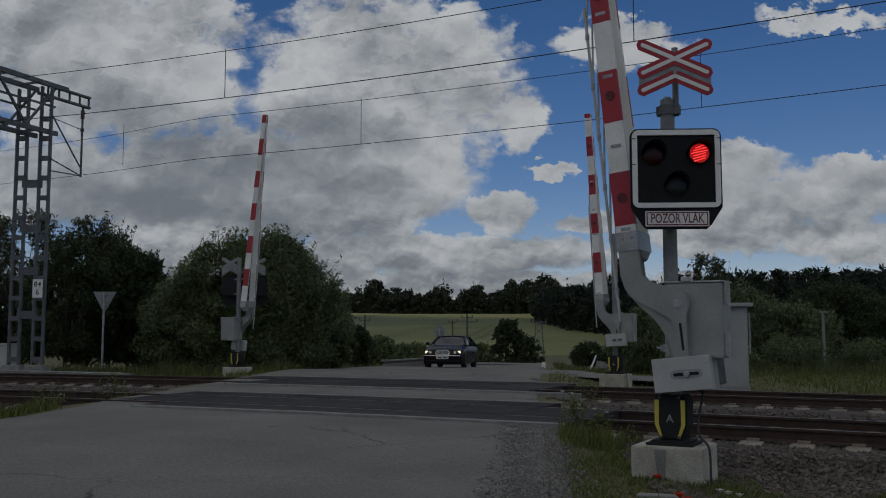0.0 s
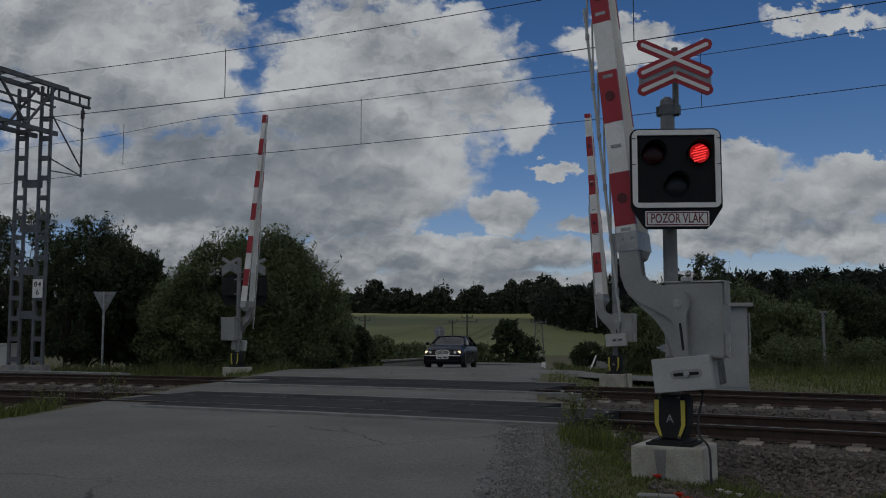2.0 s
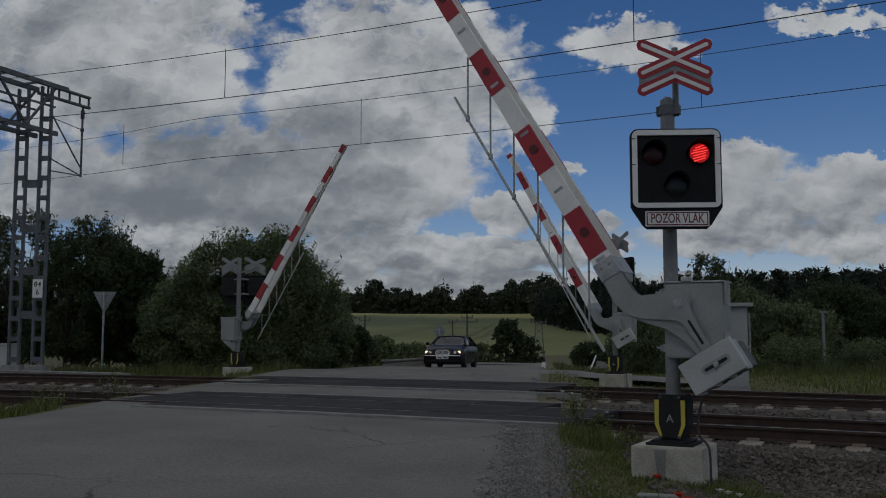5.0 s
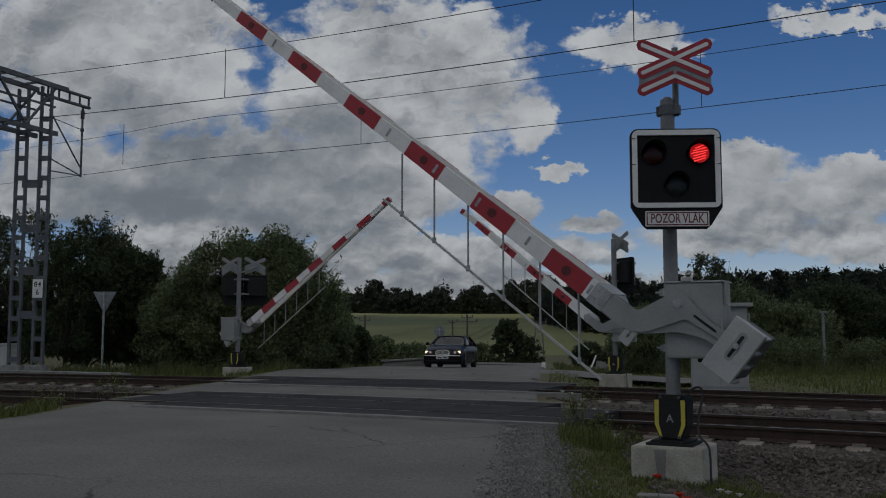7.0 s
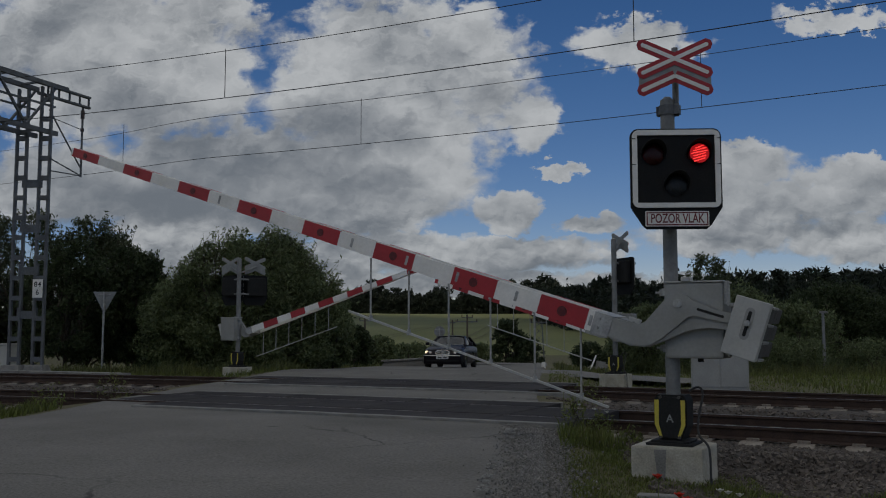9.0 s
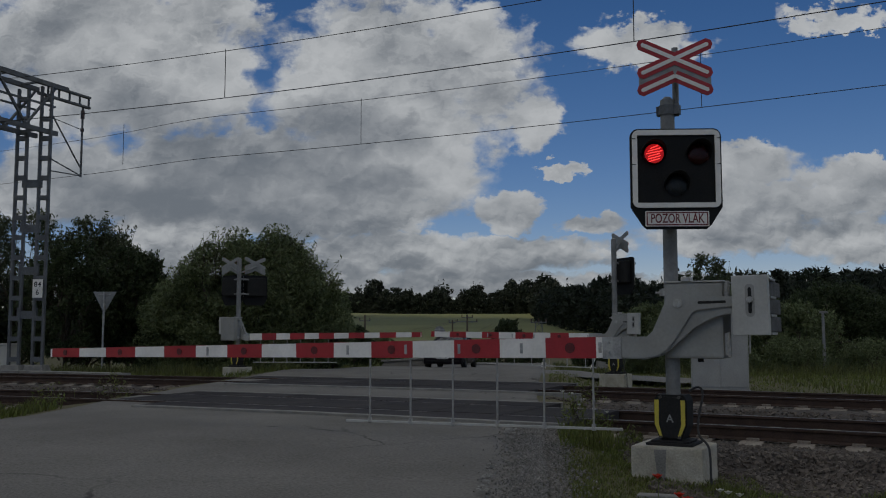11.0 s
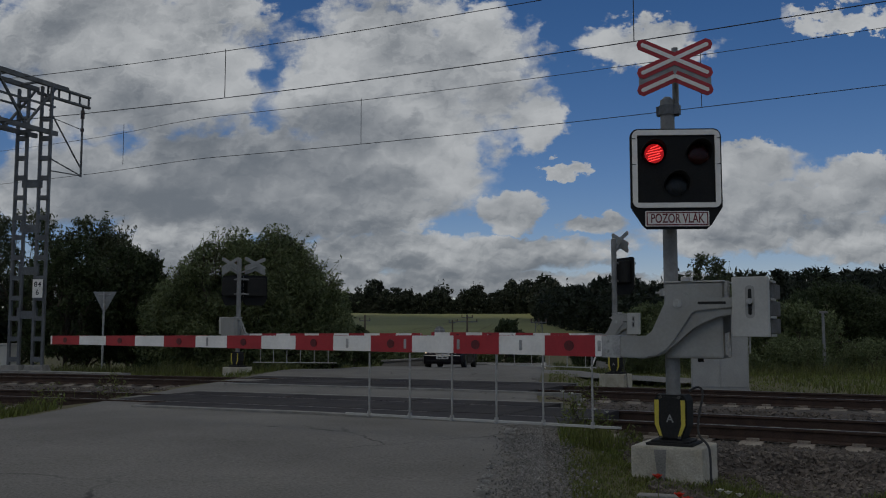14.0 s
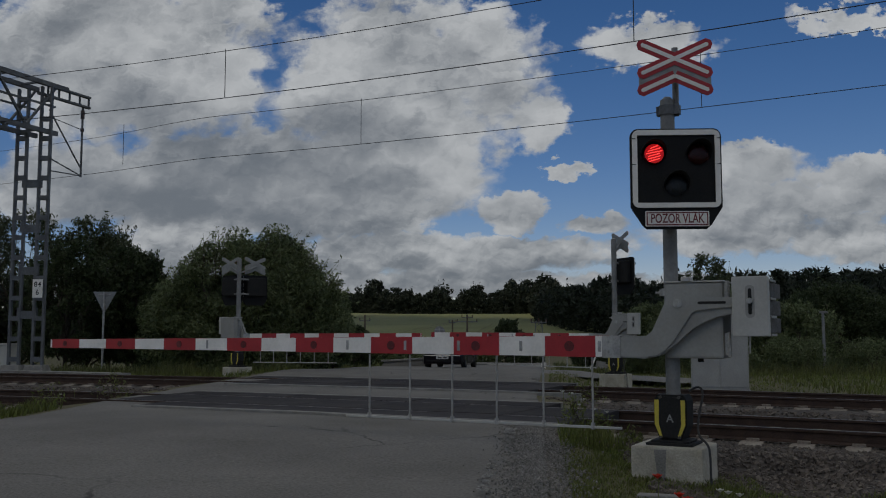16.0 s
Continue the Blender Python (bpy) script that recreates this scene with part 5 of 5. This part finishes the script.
def spruce_mesh(rng, h, w, ox, oy, oz, V, F, tiers=9, per=9):
    """Drooping tiers of pointed branches."""
    for t in range(tiers):
        z = oz + h * (.10 + .88 * t / tiers)
        r = w / 2 * (1 - t / tiers) ** .8 * rng.uniform(.8, 1.2)
        a0 = rng.uniform(0, 6.28)
        for k in range(per):
            a = a0 + k * 6.283 / per + rng.uniform(-.25, .25)
            rr = r * rng.uniform(.65, 1.2)
            c, s = math.cos(a), math.sin(a)
            i = len(V)
            hw = rr * .34
            V += [(ox, oy, z + h * .11), (ox + c * rr * .6 - s * hw, oy + s * rr * .6 + c * hw, z + h * .02), (ox + c * rr, oy + s * rr, z - h * .035), (ox + c * rr * .6 + s * hw, oy + s * rr * .6 - c * hw, z + h * .02)]
            F.append((i, i + 1, i + 2, i + 3))
    i = len(V)
    V += [(ox - .05 * w, oy, oz + h * .9), (ox + .05 * w, oy, oz + h * .9), (ox, oy, oz + h * 1.02)]
    F.append((i, i + 1, i + 2))


def crown_points(rng, h, conifer):
    """Centres and radii of the leaf clumps of one far tree of height h."""
    if conifer:
        t = np.linspace(.04, 1.0, 11)
        r = h * rng.uniform(.13, .19) * (1.03 - t) ** .75
        c = np.stack((rng.normal(size=11) * r * .25, rng.normal(size=11) * r * .25, t * h), axis=1)
        return c, np.stack((r, r, np.full(11, h * .055)), axis=1)
    n = 17
    t = np.concatenate(((.05, .13, .2), .22 + .74 * rng.random(n - 3) ** .8))
    wide = np.sin(np.pi * np.minimum(1, t * .62 + .26)) * h * rng.uniform(.15, .22)
    ang = rng.uniform(0, 6.283, n)
    c = np.stack((np.cos(ang) * wide, np.sin(ang) * wide, t * h * .95), axis=1)
    q = h * rng.uniform(.07, .14, n)
    return c, np.stack((q, q, q * .75), axis=1)


def wood_edge(name, spots, seed, label, mat="needle", count=240):
    """A stand of mixed trees seen from far off."""
    rng = np.random.default_rng(seed)
    V, n = [], 0
    for x, y, h, kind in spots:
        c, r = crown_points(rng, h, kind == 0)
        v, f = leaf_cloud(rng, c + (x, y, ground_z(x, y) - .5), r, count, h * (.042 if kind == 0 else .052), 1.2, .5)
        V.append(v)
        n += len(f)
    V = np.concatenate(V)
    me = bpy.data.meshes.new(name)
    me.vertices.add(len(V))
    me.vertices.foreach_set("co", V.astype(np.float32).ravel())
    me.loops.add(4 * n)
    me.loops.foreach_set("vertex_index", np.arange(4 * n, dtype=np.int32))
    me.polygons.add(n)
    me.polygons.foreach_set("loop_start", np.arange(0, 4 * n, 4, dtype=np.int32))
    me.materials.append(M[mat])
    me.update(calc_edges=True)
    return tagged(new(name, me), label, "forest", kind="stuff")


rng0 = np.random.default_rng(5)
# far edge of the crop field
spots = []
for row in range(5):
    for k in range(115):
        x = -150 + 1.9 * k + rng0.uniform(-1.6, 1.6)
        hump = .62 if abs(x - 5.5) < 3.0 else 1 + .12 * math.sin(x * .16 + .6) + .10 * math.sin(x * .33 + 2)
        hump *= 1 + .005 * max(0, x - 10)
        spots.append((x, 478 + 6 * row + rng0.uniform(-2, 2), (11.8 + .8 * row) * hump * rng0.uniform(.78, 1.14), 0 if rng0.random() < (.60 if hump > .7 else .12) else 1))
wood_edge("far_forest", spots, 11, "dark spruce and pine forest along the field's far edge", count=520)


def hill_edge(y):
    """Where the forest on the hill begins, by the distance."""
    if y > 474:
        return 11
    return 47 - .075 * (474 - y) if y > 267 else 31.5 if y > 225 else 31.5 + .28 * (225 - y)


spots = []
for row in range(17):
    y0 = 490 - 18.5 * row
    for k in range(int(300 / (3.0 + .12 * row))):
        x, y = 8 + (3.0 + .12 * row) * k + rng0.uniform(-1.6, 1.6), y0 + rng0.uniform(-7, 7)
        if x < hill_edge(y) or x > .56 * y:
            continue
        spots.append((x, y, rng0.uniform(10.5, 15.0), 0 if rng0.random() < .6 else 1))
for k in range(150):
    y = 186 + 2 * k + rng0.uniform(-2, 2)
    spots.append((hill_edge(y) + rng0.uniform(-2, 3), y, rng0.uniform(5.5, 10.0), 1))
wood_edge("hill_forest", spots, 12, "dark conifer forest on the rising hill", count=330)
spots = [(-150 + 6 * k + rng0.uniform(-2, 2), 300 + rng0.uniform(-30, 30), rng0.uniform(9, 14), int(rng0.random() < .4)) for k in range(9)]
spots += [(-120 + 2.6 * k + rng0.uniform(-1, 1), 175 + rng0.uniform(-25, 25) - .3 * k, rng0.uniform(8, 13), int(rng0.random() < .5)) for k in range(32)]
wood_edge("left_forest", spots, 13, "dark mixed forest behind the tracks", count=420)

# trees behind the mast
for i, (x, y, h, w, mat, c) in enumerate((( -17.2, 38, 6.9, 4.2, "leaf_birch", 4000), (-15.2, 40, 7.0, 4.0, "leaf_birch", 4000), (-14.5, 36, 5.2, 4.2, "leaf_dark", 6000),
                                          (-14.6, 41, 6.3, 3.2, "leaf_birch", 5500), (-12.75, 38, 5.3, 3.0, "leaf_dark", 6500), (-20.5, 40, 7.4, 4.6, "leaf_dark", 6000), (-12.15, 37, 4.9, 2.6, "leaf_dark", 6000))):
    broadleaf("tree", x, y, h, w, mat, 40 + i, int(c * 1.4), .095, "dark leafy tree behind the tracks" if mat == "leaf_dark" else "slender birch-like tree with sparse drooping leaves", "tree", 1, .12, 1.2, .3, 22, group="trees behind the tracks")


def spruce(x, y, h, w, seed, label):
    rng = np.random.default_rng(seed)
    V, F = [], []
    top = thing("spruce", Matrix.Translation((x, y, ground_z(x, y))), label, "tree")
    spruce_mesh(rng, h, w, 0, 0, 0, V, F, 26, 26)
    part("trunk", rod(bmesh.new(), (0, 0, -.3), (0, 0, h * .95), .16, .02, 9), "bark", top)
    cr = raw("crown", V, F, "needle", top)
    cr["kind"] = "stuff"


spruce(-19.1, 37.0, 8.0, 4.2, 3, "tall dark spruce tree at the tracks")
# the big willow bush
broadleaf("willow_bush", -7.35, 34.6, 5.15, 7.5, "leaf_willow", 21, 50000, .080, "large grey-green willow bush beyond the barrier", "bush", 5, .05, 1.35, .8, 190, 4.2)
broadleaf("bush", -4.5, 36.5, 3.0, 2.0, "leaf_willow", 22, 10000, .08, "grey-green willow bush beside the road", "bush", 3, .05, 1.3, .6, 16)
broadleaf("bush", -10.9, 36.2, 3.5, 2.6, "leaf_dark", 23, 10000, .085, "dark leafy bush at the wood's edge", "bush", 3, .05, 1.2, .3, 8)
# bushes beyond the cabinet
for i, (x, y, h, w, c) in enumerate(((11.0, 36.0, 3.2, 6.0, 20000), (15.8, 38.0, 3.5, 5.8, 20000), (8.6, 38.5, 2.8, 3.8, 11000), (19.6, 41.0, 3.3, 5.5, 13000), (13.2, 35.0, 2.6, 4.0, 7000), (18.0, 36.0, 2.8, 4.2, 7000))):
    broadleaf("bush", x, y, h, w, "leaf_willow" if i % 2 == 0 else "leaf_dark", 60 + i, c, .076, "dense green bush beyond the far track", "bush", 4, .02, 1.3, .4, 14, group="bushes beyond the cabinet")
broadleaf("sapling", 10.4, 37.0, 5.0, 1.9, "leaf_birch", 77, 900, .10, "thin sapling with sparse leaves above the bushes", "tree", 2, .6, 1.2, .3, 14)
# weeds at the ends of the crossing deck
for i, (x, y, h, w) in enumerate(((1.70, 12.3, .34, .30), (1.98, 11.85, .26, .28), (2.3, 11.5, .22, .3), (-7.2, 14.6, .65, .8), (-8.1, 15.4, .55, .8), (-6.7, 15.9, .4, .7), (-6.1, 17.3, .4, .7), (2.6, 17.2, .35, .7))):
    broadleaf("weed", x, y, h, w, "blade", 140 + i, 75, .032, "leafy green weed at the crossing's edge", "weed", 2, .05, 1.6, .2, 0, group="weeds beside the tracks")
# low scrub in the grass beyond the cabinet
for i, (x, y, h, w) in enumerate(((9.6, 32.0, 1.0, 2.4), (12.2, 32.6, 1.25, 3.0), (15.2, 33.0, 1.15, 3.0), (18.0, 33.0, 1.3, 3.0))):
    broadleaf("low_bush", x, y, h, w, "leaf_willow", 160 + i, 3800, .055, "low green scrub bush in the tall grass", "bush", 2, .03, 1.3, .2, 0, group="low scrub bushes")
# bushes in the meadow
for i, (x, y, h, w, mat, c) in enumerate(((5.6, 80, 4.3, 3.0, "leaf_dark", 4600), (7.4, 84, 3.0, 3.2, "leaf_dark", 3000), (-6.3, 66, 3.1, 3.2, "leaf_dark", 3500), (-8.6, 62, 3.3, 4.2, "leaf_willow", 4000),
                                          (-3.4, 100, 2.4, 6.5, "leaf_dark", 3000), (14.3, 92, 2.5, 4.0, "leaf_dark", 3000), (17.5, 90, 3.0, 5.0, "leaf_dark", 3000), (-8.2, 104, 2.6, 5.0, "leaf_dark", 2500),
                                          (2.2, 104, 2.2, 5.0, "leaf_dark", 2500), (22.0, 98, 4.0, 7.0, "leaf_dark", 3500), (-4.9, 72, 2.5, 3.4, "leaf_willow", 2600), (-2.7, 78, 2.1, 3.6, "leaf_willow", 2600), (3.4, 84, 2.3, 2.6, "leaf_willow", 2200))):
    broadleaf("bush", x, y, h, w, mat, 90 + i, c, .15, "dark leafy bush in the meadow", "bush", 3, .03, 1.1, .2, 4, group="bushes in the meadow")


# ---- grass, flowers, stones ----
def blades(name, spots, seed, mat, label, height, width):
    rng = np.random.default_rng(seed)
    V, F = [], []
    for x, y, k in spots:
        z = ground_z(x, y) - .02
        h, a = height * k * rng.uniform(.5, 1.3), rng.uniform(0, 6.28)
        w = width * rng.uniform(.7, 1.3)
        dx, dy = math.cos(a) * w, math.sin(a) * w
        bx, by = rng.normal() * h * .28 + h * .10, rng.normal() * h * .25
        i = len(V)
        V += [(x - dx, y - dy, z), (x + dx, y + dy, z), (x + bx * .4 + dx * .7, y + by * .4 + dy * .7, z + h * .6), (x + bx * .4 - dx * .7, y + by * .4 - dy * .7, z + h * .6), (x + bx, y + by, z + h)]
        F += [(i, i + 1, i + 2, i + 3), (i + 3, i + 2, i + 4)]
    return tagged(raw(name, V, F, mat), label, "grass", kind="stuff")


def off_track(x, y, near=2.2, far=2.0):
    return abs(y - near_track(x)) * .89 > near and abs(y - far_track(x)) * .89 > far and not on_road(x, y, .15)


rg = np.random.default_rng(8)


def scatter(n, x0, x1, y0, y1, test, clump=0.0, low_mown=False):
    out = []
    while len(out) < n:
        x, y = rg.uniform(x0, x1), rg.uniform(y0, y1)
        k = 0.75 + 0.6 * rough(x, y, 1.1, 4)
        if test(x, y) and k > clump:
            out.append((x, y, max(.2, k) * (.45 if low_mown and 1.2 < x < 9 else 1)))
    return out


def verge(x, y):
    return off_track(x, y, 2.05) and y < near_track(x)


blades("verge_grass", scatter(17000, .7, 3.6, 6.8, 12.6, lambda x, y: verge(x, y) and x < 3.3 - .25 * (y - 7) + .5 * rough(x, y, 1.4, 9)), 31, "blade", "short trampled green grass beside the road", .075, .0055)
blades("verge_weeds", scatter(500, 1.0, 2.0, 10.2, 12.8, lambda x, y: off_track(x, y, 1.6) and y < near_track(x)), 32, "blade", "taller weeds at the ballast's edge", .26, .006)
blades("front_grass", scatter(4500, 2.3, 6.0, 7.4, 9.2, lambda x, y: y < 8.15 + .7 * rough(x, y, .9, 2)), 33, "blade", "short green grass in the foreground", .11, .006)
blades("left_verge", scatter(9000, -11, -5.6, 12.0, 18.5, lambda x, y: off_track(x, y, 1.9) and y < near_track(x) and x < -6.0), 34, "blade", "green verge grass beside the near track", .22, .012)
blades("far_verge", scatter(36000, -26, 26, 19, 35, lambda x, y: off_track(x, y, 1.9, 2.1) and y > far_track(x), low_mown=True), 35, "blade", "rough green grass beyond the far track", .21, .013)
blades("tall_grass", scatter(16000, -26, 26, 29.5, 36, lambda x, y: off_track(x, y) and y > far_track(x) + 4.5 and not 1.5 < x < 8.2, .6), 36, "straw", "tall seeding grass beyond the far track", .46, .012)
blades("meadow_grass", scatter(16000, -16, 30, 37, 75, lambda x, y: not on_road(x, y, .4)), 37, "straw", "pale meadow grass", .34, .03)


def petals(name, spots, mat, r, label, cat):
    rng = np.random.default_rng(9)
    for x, y, h in spots:
        z = ground_z(x, y)
        top = thing(name, Matrix.Translation((x, y, z)), label, cat, label)
        part("stem", rod(bmesh.new(), (0, 0, -.05), (.01, 0, h), .003, seg=5), "blade", top)
        bm = bmesh.new()
        for k in range(5):
            a = k * 1.2566
            q = [bm.verts.new((math.cos(a + t) * rr, math.sin(a + t) * rr, h + zz)) for t, rr, zz in ((0, .003, 0), (-.7, r, r * .7), (0, r * 1.25, r), (.7, r, r * .7))]
            bm.faces.new(q)
        part("petals", bm, mat, top)


petals("poppy", ((1.66, 7.35, .20), (1.75, 7.05, .12), (1.80, 7.0, .10)), "poppy", .035, "red poppy in the verge", "flower")
petals("daisy", ((2.20, 7.55, .10), (2.28, 7.6, .08), (2.34, 7.5, .09), (1.72, 11.9, .30), (1.80, 12.1, .36), (1.93, 12.0, .28), (1.68, 12.3, .40), (1.60, 12.6, .40), (2.05, 11.8, .3), (-6.5, 16.6, .25), (-6.2, 16.9, .2),
                 (-6.7, 16.5, .22), (-5.9, 17.2, .2), (11.5, 29, .9), (13.2, 30, .9), (14.6, 29.5, .8), (9.9, 29, .9)), "daisy", .028, "small white flower in the grass", "flower")


def stones(name, spots, seed, r, label, mat="stone"):
    """Angular crushed stones, each a rough block."""
    rng = np.random.default_rng(seed)
    V, F = [], []
    base = np.array([(-1, -1, -1), (1, -1, -1), (1, 1, -1), (-1, 1, -1), (-1, -1, 1), (1, -1, 1), (1, 1, 1), (-1, 1, 1)], float)
    fs = ((3, 2, 1, 0), (4, 5, 6, 7), (0, 1, 5, 4), (1, 2, 6, 5), (2, 3, 7, 6), (3, 0, 4, 7))
    for x, y, z in spots:
        q = base * rng.uniform(.35, 1.0, (8, 3)) * r * rng.uniform(.5, 1.25)
        m = np.linalg.qr(rng.normal(size=(3, 3)))[0]
        q = q @ m + (x, y, z)
        i = len(V)
        V += [tuple(p) for p in q]
        F += [tuple(i + k for k in f) for f in fs]
    return tagged(raw(name, V, F, mat), label, "ballast", kind="stuff")


def bed_spots(n, line, x0, x1, a0, a1, seed):
    rng = np.random.default_rng(seed)
    out = []
    while len(out) < n:
        x, a = rng.uniform(x0, x1), rng.uniform(a0, a1)
        p, d, nn = along(line, x)
        q = p + nn * a
        if on_road(q.x, q.y, .1) or (a < -2.3 and q.x < 1.9 + .45 * rough(q.x, q.y, .9, 9)):
            continue
        h = -.205 if abs(a) < 1.5 else max(-.50, -.20 - .36 * (abs(a) - 1.75)) if abs(a) > 1.75 else -.2
        out.append((q.x, q.y, ground_z(q.x, q.y) + .005 if abs(a) > 2.2 else h))
    return out


stones("ballast_stones", bed_spots(23000, near_track, 1.5, 9.0, -6.0, -.6, 51) + bed_spots(15000, near_track, 1.0, 9.0, -.7, 3.8, 52) + bed_spots(6500, far_track, 2, 12, -2.6, 1.6, 53)
       + bed_spots(1500, near_track, -12, -5.5, -2.4, -1.3, 54) + bed_spots(2500, near_track, -12, -5.5, 1.3, 2.6, 57) + bed_spots(1500, far_track, -16, -5, -2.5, -1.3, 55), 56, .026, "brown and grey crushed ballast stones")
rs = np.random.default_rng(61)
grit = []
while len(grit) < 15000:
    y = rs.uniform(5.5, 13)
    x = road_right(y) - .10 + rs.normal() * .17
    on_top = x < road_right(y) - .04
    grit.append((x, y, road_z(y) + .004 - .025 * smooth(9, 13, y) if on_top else ground_z(x, y) + .012))
shoulder = stones("shoulder_gravel", grit, 62, .009, "fine grey gravel along the road's edge", "grit")
shoulder["category"] = "gravel"


# ---- motion ----
def swing(arm, hangers, rows):
    """Turn the arm down about its pivot; the hangers stay upright and carry the rail."""
    def turn(a):
        return Matrix.Rotation(-radians(a), 4, "Y")
    walk(arm, [(t, Matrix.Translation(PIVOT) @ turn(a)) for t, a in rows])
    rail, root = hangers[-1]
    for h, at in hangers[:-1]:
        walk(h, [(t, Matrix.Translation(at) @ turn(-a)) for t, a in rows])
    walk(rail, [(t, Matrix.Translation(root + turn(-a) @ Vector((0, 0, -.66)))) for t, a in rows])


def motions():
    swing(near_arm, near_hang, [(0.0, 84.1), (3.0, 84.1), (3.2, 83.7), (3.5, 81.5), (3.75, 77.0), (4.0, 72.15), (4.2, 68.5), (5.2, 57.0), (6.3, 45.1), (6.5, 43.0), (7.0, 37.75), (7.5, 32.5), (8.0, 27.45),
                                (8.5, 22.6), (9.0, 17.6), (9.2, 15.65), (10.0, 7.8), (10.7, 1.4), (11.1, -1.2), (11.3, -1.05), (11.4, -.2), (11.5, .28), (11.6, .85), (11.7, 1.2), (11.9, 1.23), (12.0, 1.1),
                                (12.1, .85), (12.2, .6), (12.3, 0.0), (12.4, -.45), (12.5, -1.02), (12.6, -.75), (12.8, .38), (13.0, .6), (13.25, -.2), (13.5, -.85), (13.75, -.3), (14.0, .2), (14.5, -.02), (15.0, -.45), (15.5, -.3), (16.0, -.12)])
    swing(left_arm, left_hang, [(0.0, 85.6), (3.0, 85.6), (3.2, 84.9), (3.5, 80.5), (3.75, 75.0), (4.0, 69.3), (4.2, 66.2), (5.2, 54.5), (6.3, 43.0), (6.5, 41.1), (7.0, 36.1), (7.5, 31.3), (8.0, 26.6), (9.0, 16.6), (9.2, 14.6),
                                (10.0, 7.2), (10.8, 1.4), (11.2, 0.5), (12.0, 0.8), (12.6, 0.5), (16.0, 0.5)])
    swing(right_arm, right_hang, [(0.0, 86.8), (3.0, 86.8), (3.2, 86.2), (3.5, 83.1), (3.75, 79.0), (4.0, 74.4), (4.2, 70.8), (5.2, 59.0), (6.3, 46.9), (6.5, 44.4), (7.0, 39.1), (7.5, 33.0), (8.0, 27.6), (8.5, 22.2), (9.0, 16.9),
                                  (9.2, 14.7), (10.0, 7.2), (10.8, 1.6), (11.2, 0.7), (12.0, 1.0), (12.6, 0.7), (16.0, 0.7)])
    left, right = Matrix.Translation(LAMP_L), Matrix.Translation(LAMP_R)
    rows, k = [(0.0, right)], 0
    on = -0.18
    while on < 16:
        off, nxt = on + .50, on + 1.02
        if 0 < on < 16:
            rows += [(on - .034, left), (on, right)]
        if 0 < off < 16:
            rows += [(off - .034, right), (off, left)]
        on = nxt
    walk(lit_lamp, rows + [(16.0, left)])
    walk(cloud_sheet, [(2.0 * i, pose(-7.5 + 1.875 * i, 0, 0)) for i in range(9)])


motions()
